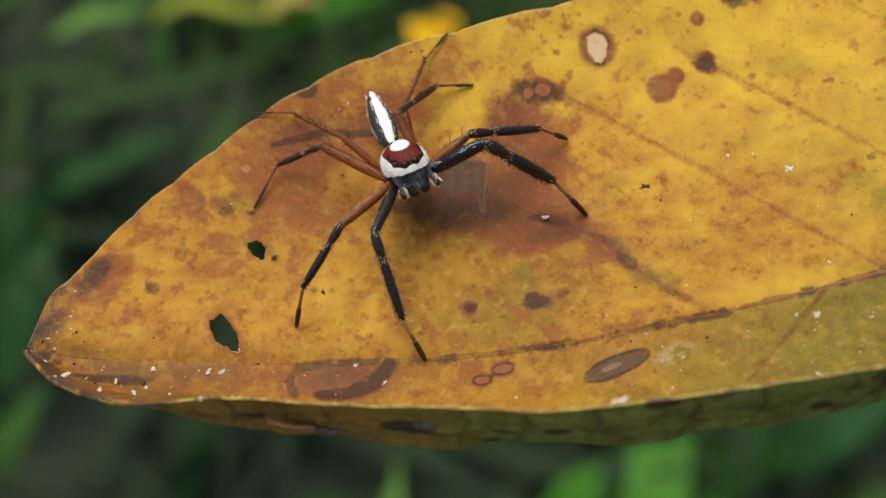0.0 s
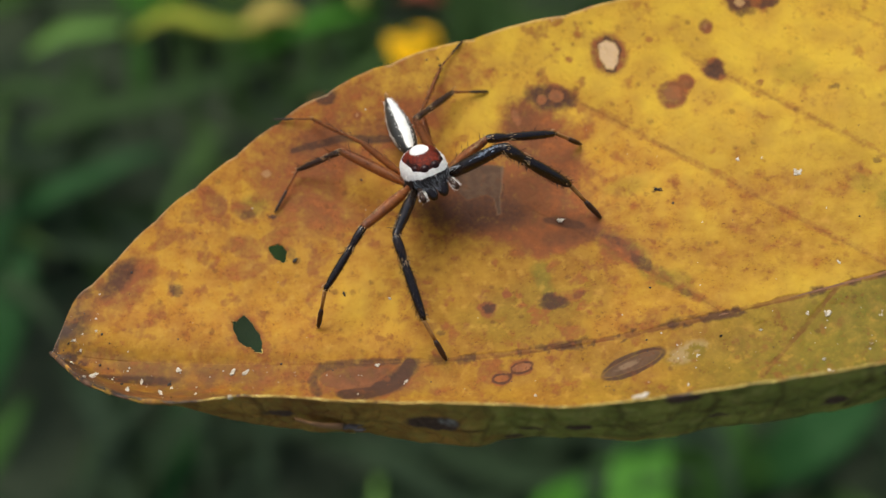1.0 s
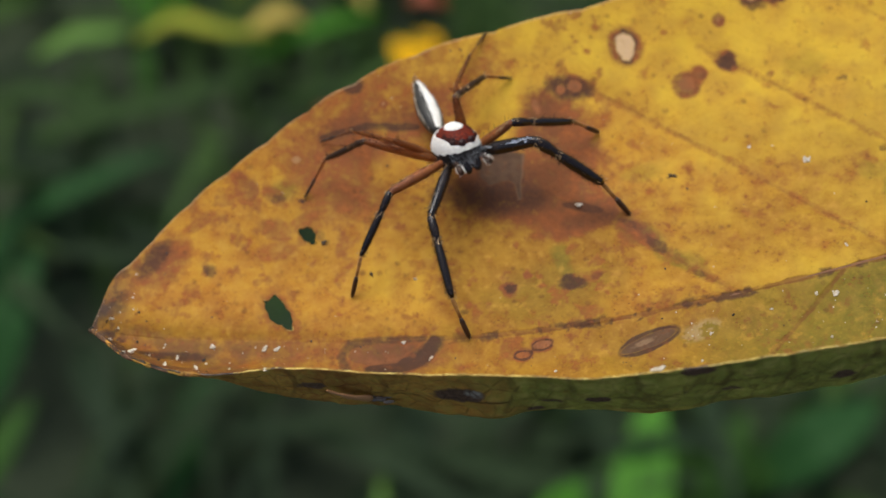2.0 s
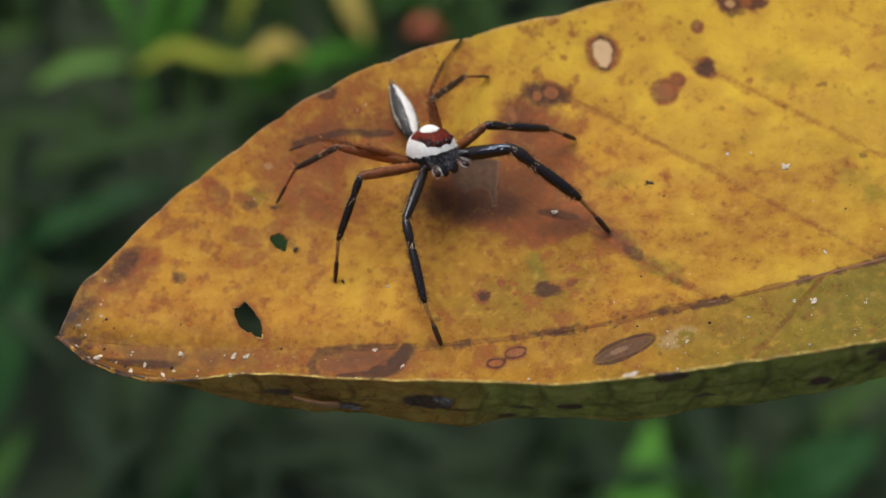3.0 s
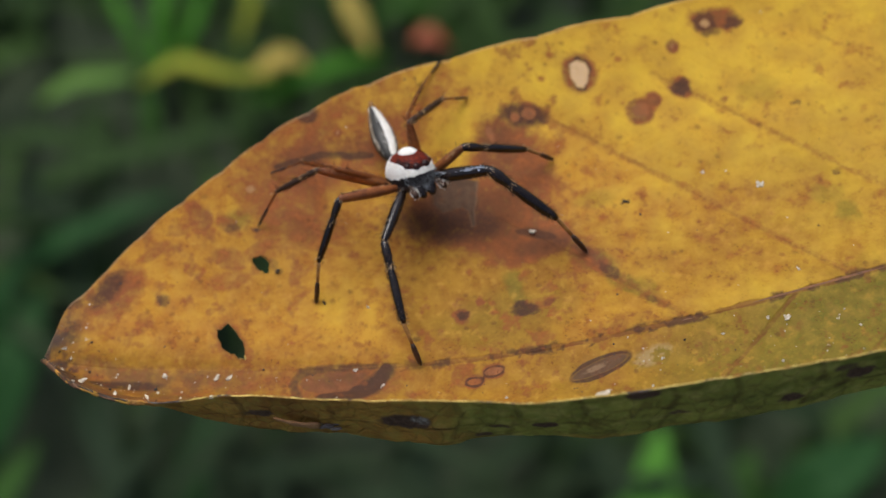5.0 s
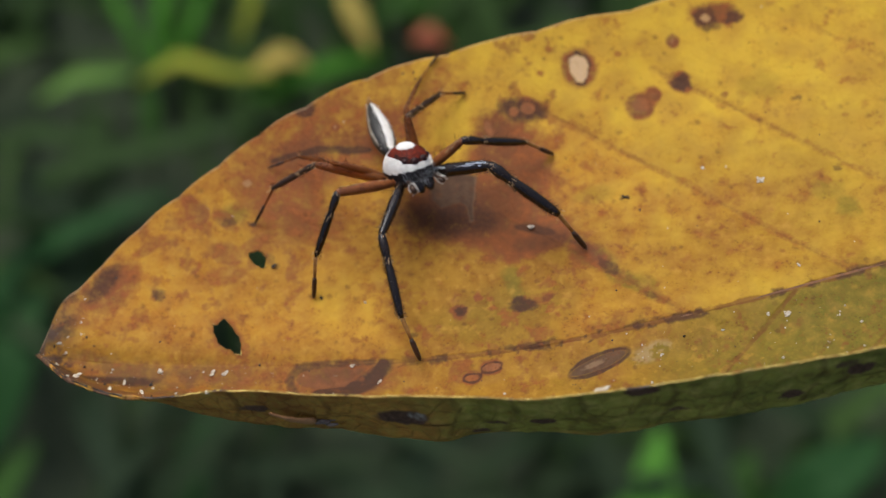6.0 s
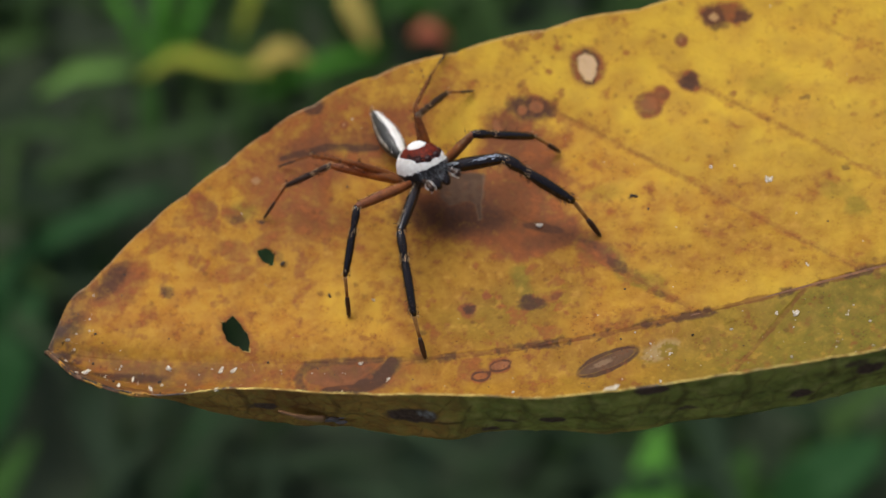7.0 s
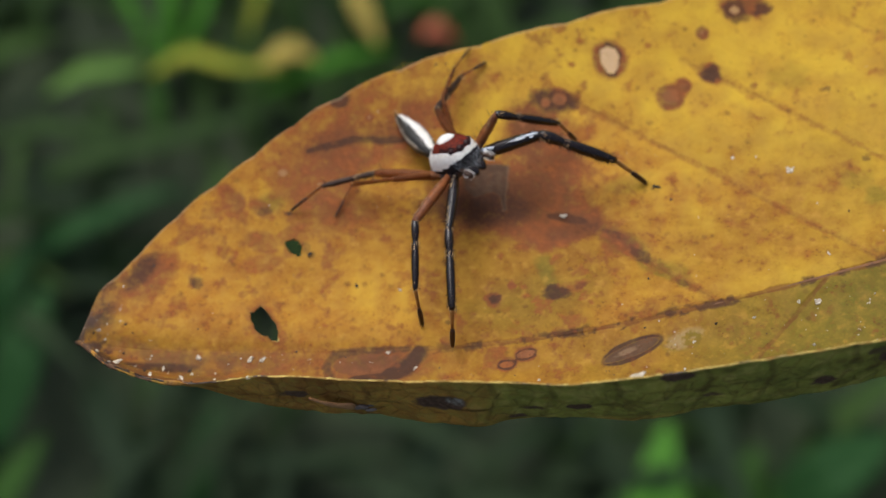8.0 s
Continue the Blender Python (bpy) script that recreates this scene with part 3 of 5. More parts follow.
    # curled near half: thin window, long scar, lichen-like bloom, worn tip
    window = outline(X, Y, [(-7.5, -8.3), (-7.1, -7.9), (-5.8, -7.72), (-3.2, -7.82), (-3.8, -8.35), (-4.5, -8.9), (-5.8, -9.1), (-7.0, -8.85)], 0.10, 0.16, 101)
    grey = 0.45 * window
    rust = np.maximum(rust * (1 - 0.4 * window), 0.50 * window)
    dark = dark * (1 - 0.8 * window)
    crescent = line_mask(X, Y, [(-2.4, -7.85), (-2.9, -8.5), (-3.7, -9.05), (-4.9, -9.35), (-6.0, -9.4)], 0.62, 102, 0.4)
    dark = np.maximum(dark, 0.95 * crescent * (1 - 0.8 * window))
    dark = np.maximum(dark, 0.70 * line_mask(X, Y, [(-7.4, -9.3), (-7.8, -8.4), (-7.3, -7.66), (-5.8, -7.5), (-3.0, -7.5)], 0.36, 110, 0.5) * (1 - 0.8 * window))
    rust = np.maximum(rust, 0.75 * blob(X, Y, -5.0, -8.7, 3.6, 1.5, 6, 0.4, 111, 0.4) * isnear)
    scar = blob(X, Y, 9.75, -8.65, 1.66, 0.42, 21, 0.12, 103, 0.10)
    pale = np.maximum(pale, 0.22 * blob(X, Y, 9.6, -8.65, 0.8, 0.14, 21, 0.5, 109, 0.3) * ramp(n3, 0.4, 0.55))
    grey, rust = np.maximum(grey, 0.92 * scar), np.maximum(rust, 0.6 * scar)
    dark = np.maximum(dark, 1.0 * np.clip(blob(X, Y, 9.75, -8.65, 1.92, 0.66, 21, 0.12, 103, 0.12) - scar, 0, 1))
    pale = np.maximum(pale, 0.38 * blob(X, Y, 12.75, -8.2, 1.0, 0.5, 15, 0.6, 331, 0.4) * ramp(fbm(X, Y, 0.45, 3, 332), 0.46, 0.62))
    grey = np.maximum(grey, 0.9 * ramp(-X + 0.8 * (mid_y[:, None] - Y) * isnear, 19.6, 22.5) * ramp(n2, 0.3, 0.6))
    half = 1 - ramp(Y - mid_y[:, None] + 2.2 * (n3 - 0.5) + 1.4 * (n2 - 0.5), -0.5, 0.8)
    tipward = half * (1 - ramp(X + 3 * (n2 - 0.5), -14, -8))
    brownish = half * (1 - ramp(X + 4 * (n2 - 0.5), -5, 2))
    rust = np.maximum(rust, (0.40 + 0.6 * (n3 - 0.5)) * brownish)
    grey = np.maximum(grey, 0.20 * brownish * ramp(n2, 0.35, 0.6))
    grey = np.maximum(grey, 0.48 * tipward * ramp(n2, 0.30, 0.55))
    dark = np.maximum(dark, 0.85 * blob(X, Y, -17.6, -8.0, 2.4, 0.42, -3, 0.45, 104, 0.4))
    fray = fromrim + 1.2 * (n3 - 0.5) + 0.8 * (n2 - 0.5)
    grey = np.maximum(grey, 0.85 * isnear * (1 - ramp(fray, 1.1, 3.0)) * (1 - ramp(X, -16, -11)))
    dark = np.maximum(dark, 0.95 * isnear * (1 - ramp(fray, 0.8, 2.3)) * (1 - ramp(X, -17.5, -12)) * ramp(n3, 0.2, 0.45))
    dark = np.maximum(dark, 0.95 * (1 - ramp(X + 1.6 * (n2 - 0.5), -21.4, -19.6)) * ramp(n3, 0.25, 0.55))
    ash = 0.85 * isnear * (1 - ramp(fray, 0.5, 2.4)) * (1 - ramp(X, -17.5, -13.5))
    ash = np.maximum(ash, 0.60 * (1 - ramp(X + 1.6 * (n3 - 0.5), -22.3, -21.0)) * ramp(n3, 0.30, 0.6))
    m["ash"] = np.clip(ash, 0, 1)
    # a thin skinned window with a drip-shaped tongue
    skin = [(0.3, 4.1), (1.0, 4.65), (2.2, 4.75), (3.05, 4.6), (3.0, 3.4), (2.84, 2.6), (2.9, 1.45), (2.62, 1.5), (2.46, 2.45), (2.08, 2.86), (1.44, 2.62), (0.9, 2.5), (0.3, 3.2)]
    tongue = outline(X, Y, skin, 0.05, 0.09, 106)
    grey = np.maximum(grey, 0.96 * tongue)
    dark = dark * (1 - 0.8 * tongue)
    # smoky shade beside the body, painted round the window
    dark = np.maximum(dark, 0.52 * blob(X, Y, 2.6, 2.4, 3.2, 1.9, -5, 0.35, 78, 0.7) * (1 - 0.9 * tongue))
    dark = np.maximum(dark, 0.75 * line_mask(X, Y, skin[4:] + skin[:1], 0.16, 107, 0.3) * (1 - tongue))
    pale = np.maximum(pale, 0.12 * line_mask(X, Y, skin[3:9], 0.10, 108, 0.5) * tongue)
    green = 0.95 * isnear * ramp(X + 0.4 * (mid_y[:, None] - Y) + 8 * (n1 - 0.5), 5, 23)
    green = np.maximum(green, 0.22 * (1 - isnear) * ramp(X - 1.2 * Y + 8 * (n1 - 0.5), 4, 28))
    green = np.maximum(green, 0.92 * isnear * (1 - ramp(fromrim, 4.6, 6.0)) * ramp(X + 5 * (n2 - 0.5), -3, 5))
    rust = np.maximum(rust, 0.7 * isnear * (1 - ramp(fromrim, 4.6, 6.0)) * (1 - ramp(X + 4 * (n2 - 0.5), -6, 6)) * ramp(n3, 0.35, 0.55))
    for cx, cy, a, b, t, k in [(4.6, -5.2, 4.2, 1.8, 8, 0.40), (5.1, -2.9, 0.55, 1.2, 12, 0.80), (6.4, 0.6, 1.6, 0.5, -15, 0.6), (11.6, -3.3, 1.2, 0.5, -40, 0.85), (9.2, -0.9, 0.9, 0.5, -30, 0.7), (13.1, -4.7, 0.8, 0.35, -40, 0.7), (24.4, 0.5, 0.8, 0.9, 0, 0.7), (9.9, 2.9, 1.4, 0.6, 10, 0.35), (12.7, -8.3, 1.3, 0.8, 15, 0.75), (10.0, -1.6, 1.4, 0.7, -30, 0.7), (12.5, -3.6, 1.0, 0.6, -40, 0.5), (-11.6, 2.5, 0.9, 0.6, 10, 0.6),
                               (23.5, 2.0, 1.2, 0.8, 0, 0.5), (20.5, 9.6, 1.2, 0.9, 0, 0.35), (7.4, 0.5, 1.4, 0.4, -25, 0.7), (16.5, -9.0, 1.0, 0.6, 0, 0.6)]:
        green = np.maximum(green, k * blob(X, Y, cx, cy, a, b, t, 0.5, int(abs(cx) * 10) + 110, 0.5))
    vein = 0.95 * line_mask(X, Y, list(zip(xs[::50], mid_y[::50])), 0.17, 140, 1.3) * (0.25 + 0.75 * ramp(X, -8, 6))
    dark = np.maximum(dark, 0.34 * isnear * (1 - ramp(fromrim, 4.4, 5.4)) * ramp(n3 * 0.6 + n2 * 0.4, 0.48, 0.64))
    # the underside that shows on the curled wall: browner blots
    for vx in (-9.5, -4.6, 2.2, 5.2, 8.6, 13.2, 16.4, 20.6):
        vein = np.maximum(vein, 0.55 * line_mask(X, fromrim, [(vx, -0.2), (vx + 0.3, 1.6), (vx - 0.6, 4.8)], 0.16, 180 + int(vx), 0.9) * isnear)
    for cx, d, a, b, k in [(-8.4, 1.9, 0.9, 0.45, 0.8), (-0.6, 2.4, 1.7, 0.8, 0.95), (6.7, 3.1, 0.75, 0.45, 1.0), (19.4, 3.7, 0.7, 0.55, 1.0), (11.9, 0.5, 1.0, 0.5, 0.95), (22.8, 2.4, 0.8, 0.75, 1.0), (13.6, 3.5, 0.7, 0.3, 0.7), (3.4, 4.4, 0.6, 0.35, 0.8),
                           (4.4, 3.4, 0.7, 0.3, 0.7), (11.0, 2.6, 0.5, 0.25, 0.5), (22.0, 1.3, 0.7, 0.5, 0.7), (-3.2, 0.9, 0.25, 0.9, 0.4), (-9.8, 1.0, 0.3, 1.0, 0.4), (14.4, 1.8, 0.3, 1.4, 0.4)]:
        dark = np.maximum(dark, k * blob(X, fromrim, cx, d, a, b, 8, 0.4, int(abs(cx) * 10) + 130, 0.35) * isnear)
    pale = np.maximum(pale, 0.9 * isnear * blob(X, fromrim, 0.3, 2.2, 0.55, 0.32, 0, 0.5, 190, 0.3))
    m["warm"] = np.maximum(m["warm"], 0.95 * isnear * blob(X, fromrim, 1.8, 3.0, 2.2, 0.8, 0, 0.4, 191, 0.4))
    # a crease along the wall, browner below it
    crease = 3.0 + 0.35 * np.sin(X * 0.33) + 0.8 * (fbm(X, X * 0, 4.0, 2, 333) - 0.5)
    vein = np.maximum(vein, 0.85 * isnear * np.exp(-((fromrim - crease) / 0.07) ** 2) * ramp(X, -8, -4))
    m["warm"] = np.maximum(m["warm"], 0.85 * isnear * ramp(fromrim - crease, 0.0, 0.3) * (1 - ramp(fromrim, 5.0, 6.0)) * (1 - 0.75 * ramp(X, 6, 20)))
    for x0, run, k in LATERAL:
        vein = np.maximum(vein, k * 0.55 * line_mask(X, Y, lateral_points(x0, run), 0.13, 141 + int(run), 0.3) * (1 - isnear))
        rust = np.maximum(rust, 0.45 * k * line_mask(X, Y, lateral_points(x0, run), 0.34, 161 + int(run), 0.6) * (1 - isnear))
    for x0, run, k in NEAR_VEINS:
        y0 = float(leaf_lines(np.array([float(x0)]))[0][0])
        pts = [(x0 - run * s * 0.72, y0 - run * s * 0.8) for s in np.linspace(0, 1, 5)]
        vein = np.maximum(vein, k * 0.8 * line_mask(X, Y, pts, 0.14, 150 + int(run), 0.9) * isnear)
    vein = vein * (0.60 + 0.40 * ramp(fbm(X, Y, 0.7, 3, 170), 0.30, 0.62))
    dark = np.maximum(dark, 0.75 * line_mask(X, Y, list(zip(xs[::50], mid_y[::50])), 0.26, 143, 1.6) * ramp(fbm(X, Y, 0.9, 4, 171) + 0.25 * n2, 0.56, 0.72) * ramp(X, -5, 2))
    pale = np.maximum(pale, 0.42 * (1 - isnear) * (1 - ramp(top_y[:, None] - Y, 0.05, 0.16)) * ramp(n3, 0.30, 0.55))
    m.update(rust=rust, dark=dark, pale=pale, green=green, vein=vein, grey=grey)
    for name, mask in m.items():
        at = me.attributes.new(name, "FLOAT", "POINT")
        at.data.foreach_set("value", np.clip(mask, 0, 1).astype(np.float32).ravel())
    solid = ob.modifiers.new("thickness", "SOLIDIFY")
    solid.thickness, solid.offset, solid.material_offset_rim = 0.085 * MM, -1.0, 1
    solid.material_offset = 2
    solid.use_quality_normals = False
    ob.matrix_world = LEAF_FRAME
    return tagged(ob, "yellow fading leaf with brown stains, eaten holes and curled edge", "leaf")


LEAF_FRAME = pose(0, 0, 0, 0, -5.972, 0)
leaf_mat = leaf_material()
edge_mat = edge_material()
leaf = build_leaf(leaf_mat, edge_mat, underside_material())


# ---- ground and vegetation far below the leaf ----
def greenery(name, dark, light, rough=0.5):
    n = Nodes(name)
    info = n.tree.nodes.new("ShaderNodeNewGeometry").outputs["Random Per Island"]
    tone = n.math("ADD", n.math("MULTIPLY", info, 0.75), n.math("MULTIPLY", n.noise(40.0, 3), 0.35))
    n.put(n.bsdf.inputs["Base Color"], n.mix(n.range(tone, 0.15, 0.95), dark, light))
    n.bsdf.inputs["Roughness"].default_value = rough
    n.bsdf.inputs["Specular IOR Level"].default_value = 0.06
    n.bump(n.noise(300.0, 3), 0.3, 0.0008)
    return n.mat


GROUND_Z = -0.62
ground_mat = surface("dark_soil", (0.032, 0.043, 0.026), (0.050, 0.066, 0.034), 60.0, 0.95, 0.5, specular=0.1)
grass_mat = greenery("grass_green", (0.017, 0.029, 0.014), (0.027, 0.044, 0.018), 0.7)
# the grass green again, brightened
bright_grass_mat = greenery("bright_grass_green", (0.020, 0.039, 0.012), (0.042, 0.078, 0.018), 0.7)
lush_mat = greenery("lush_green", (0.034, 0.120, 0.009), (0.065, 0.185, 0.012), 0.6)
lime_mat = greenery("lime_green", (0.065, 0.190, 0.022), (0.110, 0.250, 0.032), 0.6)
pale_mat = greenery("pale_green", (0.21, 0.25, 0.025), (0.33, 0.31, 0.03), 0.6)
teal_mat = greenery("bluish_green", (0.017, 0.052, 0.014), (0.026, 0.074, 0.018), 0.6)
mid_mat = greenery("mid_green", (0.024, 0.062, 0.010), (0.038, 0.088, 0.013), 0.6)
fresh_mat = greenery("fresh_green", (0.085, 0.175, 0.030), (0.16, 0.26, 0.055), 0.6)
straw_mat = surface("straw_leaf", (0.30, 0.235, 0.050), (0.46, 0.36, 0.085), 8.0, 0.8, 0.4, specular=0.05)
yellow_mat = surface("yellow_leaf", (0.62, 0.30, 0.003), (0.80, 0.46, 0.005), 10.0, 0.8, 0.3, specular=0.04)
orange_leaf_mat = surface("orange_leaf", (0.28, 0.062, 0.020), (0.38, 0.10, 0.03), 8.0, 0.6, 0.3)


def build_ground():
    bm = bmesh.new()
    size, count = 60.0, 60
    ring = [-size, -20, -8, -4] + [(-2.4 + 4.8 * i / count) for i in range(count + 1)] + [4, 8, 20, size]
    vs = [[bm.verts.new((x, y, GROUND_Z + (0.03 * noise.fractal(Vector((x * 3, y * 3, 0)), 1.0, 2.0, 3) if abs(x) < 3 and abs(y) < 3 else 0)
                         )) for y in ring] for x in ring]
    for i in range(len(ring) - 1):
        for j in range(len(ring) - 1):
            bm.faces.new((vs[i][j], vs[i + 1][j], vs[i + 1][j + 1], vs[i][j + 1]))
    return tagged(part("ground", smooth(bm), ground_mat, None), "dark damp soil under grass", "ground", kind="structure")


def blade_into(bm, base, heading, lean, length, width, curl, segs=7, fold=0.25, wide_at=0.35):
    """One lance-shaped leaf blade: folded along its middle, arched over."""
    d = Vector((math.cos(heading), math.sin(heading), 0))
    side = Vector((-d.y, d.x, 0))
    rows, pos, ang = [], Vector(base), lean
    for i in range(segs + 1):
        s = i / segs
        w = width * 0.5 * (min(s / wide_at, 1) ** 0.7 * (1 if s < wide_at else ((1 - s) / (1 - wide_at)) ** 0.8) + 0.06 * (1 - s))
        up = Vector((-math.sin(ang) * d.x, -math.sin(ang) * d.y, math.cos(ang)))
        rows.append([bm.verts.new(pos + side * w + up * w * fold), bm.verts.new(pos), bm.verts.new(pos - side * w + up * w * fold)])
        pos = pos + (d * math.cos(ang) + Vector((0, 0, 1)) * math.sin(ang)) * (length / segs)
        ang -= curl / segs
    for a, b in zip(rows, rows[1:]):
        for k in range(2):
            bm.faces.new((a[k], b[k], b[k + 1], a[k + 1]))


def build_undergrowth():
    rng = random.Random(4)
    low, lit_blades = bmesh.new(), bmesh.new()
    for i in range(4200):
        x, y = rng.uniform(-0.85, 0.85), rng.uniform(-0.25, 1.4)
        # same blades everywhere; sunlight is put into the brighter green of the sunny ones
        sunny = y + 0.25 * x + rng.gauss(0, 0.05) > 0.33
        blade_into(lit_blades if sunny else low, (x, y, GROUND_Z), rng.uniform(0, 6.28), rng.uniform(0.3, 1.3), rng.uniform(0.07, 0.18), rng.uniform(0.005, 0.018), rng.uniform(0.6, 1.8), 6)
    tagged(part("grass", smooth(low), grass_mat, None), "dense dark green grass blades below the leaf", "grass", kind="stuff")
    tagged(part("grass", smooth(lit_blades), bright_grass_mat, None), "same green grass behind the leaf, coloured brighter as if sunlit", "grass", kind="stuff")


def sprig(name, label, category, points, material, width, stem_material=None, wide_at=0.5):
    """A low plant: a stem from the ground and one broad leaf blade lying along the given points (tip last)."""
    root = tagged(new(name), label, category)
    base = Vector(points[0])
    root.location = (base.x, base.y, GROUND_Z)
    off = -root.location
    bm = bmesh.new()
    count = 10
    ring = []
    for i in range(count + 1):
        s = i / count
        f = s * (len(points) - 1)
        k = min(int(f), len(points) - 2)
        p = Vector(points[k]).lerp(Vector(points[k + 1]), f - k) + off
        d = (Vector(points[k + 1]) - Vector(points[k])).normalized()
        side = d.cross(Vector((0, 0, 1)))
        side = side.normalized() if side.length > 0.1 else Vector((1, 0, 0))
        up = side.cross(d)
        w = width * 0.5 * (max(math.sin(math.pi * min(0.06 + 0.94 * (s ** (math.log(0.5) / math.log(wide_at))), 0.985)), 0.04) ** 0.8)
        ring.append([bm.verts.new(p + side * w + up * w * 0.22), bm.verts.new(p + side * w * 0.5 + up * w * 0.05), bm.verts.new(p), bm.verts.new(p - side * w * 0.5 + up * w * 0.05), bm.verts.new(p - side * w + up * w * 0.22)])
    for a, b in zip(ring, ring[1:]):
        for k in range(4):
            bm.faces.new((a[k], b[k], b[k + 1], a[k + 1]))
    blade = part("leaf_blade", smooth(bm), material, root)
    solid = blade.modifiers.new("thickness", "SOLIDIFY")
    solid.thickness = 0.0004
    bm = bmesh.new()
    top = base + off
    tube_into(bm, [(0, 1.4, 0), (top.z / MM * 0.5, 1.2, 0.0), (top.z / MM, 0.9, 0)], 8)
    stem = part("stem", bm, stem_material or grass_mat, root)
    stem.matrix_basis = Matrix.Rotation(radians(-90), 4, "Y")
    return root


build_ground()
build_undergrowth()


# ---- veins, stalk and bits on the leaf ----
def leaf_surface(x, y):
    """Height of the open blade or the floor of the near half, in mm."""
    return float(blade_z(np.array(float(x)), np.array(float(y))))


def cord(name, points, radii, material, parent, label="", sides=8):
    """A tapered cord through points given in mm of the leaf's frame."""
    bm = bmesh.new()
    rings = []
    for i, p in enumerate(points):
        p = Vector(p)
        d = (Vector(points[min(i + 1, len(points) - 1)]) - Vector(points[max(i - 1, 0)])).normalized()
        a = d.cross(Vector((0, 0, 1)))
        a = a.normalized() if a.length > 1e-3 else Vector((1, 0, 0))
        b = a.cross(d)
        rings.append([bm.verts.new((p + (a * math.cos(t) + b * math.sin(t)) * radii[i]) * MM) for t in [2 * math.pi * k / sides for k in range(sides)]])
    for r, q in zip(rings, rings[1:]):
        for k in range(sides):
            bm.faces.new((r[k], r[(k + 1) % sides], q[(k + 1) % sides], q[k]))
    bm.faces.new(list(reversed(rings[0])))
    bm.faces.new(rings[-1])
    return part(name, smooth(bm), material, parent, label)


vein_mat = surface("vein_brown", (0.075, 0.028, 0.010), (0.24, 0.095, 0.02), 0.5, 0.6, 0.6)
side_mat = surface("side_vein_brown", (0.22, 0.085, 0.014), (0.44, 0.22, 0.018), 0.5, 0.6, 0.6, specular=0.2)
stalk_mat = surface("leaf_stalk", (0.20, 0.10, 0.03), (0.38, 0.24, 0.05), 6.0, 0.6, 0.3)
_xs = np.linspace(-20.5, 71.5, 120)
_my = leaf_lines(_xs)[0]
cord("midrib", [(x, y, leaf_surface(x, y) - 0.205 - 0.05 * (1 - float(ramp(x, -8, 4))) - (0.05 + 0.30 * min(max((x + 20) / 90, 0), 1))) for x, y in zip(_xs, _my)], [0.05 + 0.30 * min(max((x + 20) / 90, 0), 1) for x in _xs], vein_mat, leaf, "brown midrib")
for x0, run, plain in LATERAL:
    pts = lateral_points(x0, run)
    fine = [tuple(Vector(pts[min(int(f), 7)]).lerp(Vector(pts[min(int(f), 7) + 1]), f - min(int(f), 7))) for f in np.linspace(0, 8, 33)]
    cord("side_vein", [(x, y, leaf_surface(x, y) - 0.11 * plain - 0.14 - 0.02 * (1 - plain) - 0.25 * math.exp(-((y - pts[0][1]) / 0.8) ** 2)) for x, y in fine], [0.06] * 33, side_mat, leaf)
cord("stalk", [(71, 4.9, 1.0), (78, 6.5, 1.5), (90, 8.5, -2), (100, 10, -10), (106, 11, -22)], [0.9, 0.9, 1.0, 1.1, 1.3], stalk_mat, leaf, "brownish leaf stalk")


def twig():
    """The woody shoot that carries the leaf, rooted in the ground."""
    top = LEAF_FRAME @ (Vector((106, 11, -14)) * MM)
    bm = bmesh.new()
    rings, n = [], 12
    for i in range(n + 1):
        s = i / n
        p = Vector((top.x + 0.012 * math.sin(3 * s), top.y + 0.01 * math.sin(5 * s), top.z + 0.05 - s * (top.z + 0.05 - GROUND_Z + 0.02)))
        r = 0.0022 + 0.0025 * s
        rings.append([bm.verts.new(p + Vector((math.cos(t), math.sin(t), 0)) * r) for t in [2 * math.pi * k / 10 for k in range(10)]])
    for a, b in zip(rings, rings[1:]):
        for k in range(10):
            bm.faces.new((a[k], a[(k + 1) % 10], b[(k + 1) % 10], b[k]))
    bm.faces.new(rings[0])
    return tagged(part("twig", smooth(bm), surface("bark", (0.06, 0.045, 0.03), (0.14, 0.10, 0.06), 6.0, 0.85, 0.6), None), "brown woody shoot that carries the yellow leaf", "branch")


twig()

speck_mat = surface("white_crumb", (0.36, 0.28, 0.17), (0.80, 0.73, 0.58), 0.25, 0.8, 0.6)
grain_mat = surface("dark_crumb", (0.010, 0.008, 0.006), (0.04, 0.025, 0.015), 0.2, 0.7, 0.6)
flake_mat = surface("dry_flake", (0.36, 0.15, 0.050), (0.62, 0.30, 0.110), 0.5, 0.7, 0.6)
fluff_mat = surface("grey_fluff", (0.12, 0.085, 0.06), (0.28, 0.22, 0.17), 0.3, 0.9, 0.6)


def crumb(name, label, category, x, y, z, radii, material, seed, group=""):
    """A small ragged lump lying on the leaf (mm of its frame)."""
    rng = random.Random(seed)
    bm = bmesh.new()
    for g in range(7):
        size = rng.uniform(0.22, 0.62) if g else 0.75
        at = Vector((rng.gauss(0, 0.55), rng.gauss(0, 0.55), rng.uniform(-0.2, 0.2))) if g else Vector((0, 0, 0))
        made = bmesh.ops.create_icosphere(bm, subdivisions=2, radius=size)["verts"]
        for v in made:
            k = 1 + 0.6 * noise.noise(v.co * 2.6 + Vector((seed * 3.1, g * 5.0, 0)))
            q = v.co * k + at
            v.co = Vector((q.x * radii[0], q.y * radii[1], q.z * radii[2])) * MM * 0.9
    ob = part(name, smooth(bm), material, None)
    ob.matrix_world = LEAF_FRAME @ pose(x * MM, y * MM, z * MM, 0, 0, seed * 37 % 180)
    return tagged(ob, label, category, group)


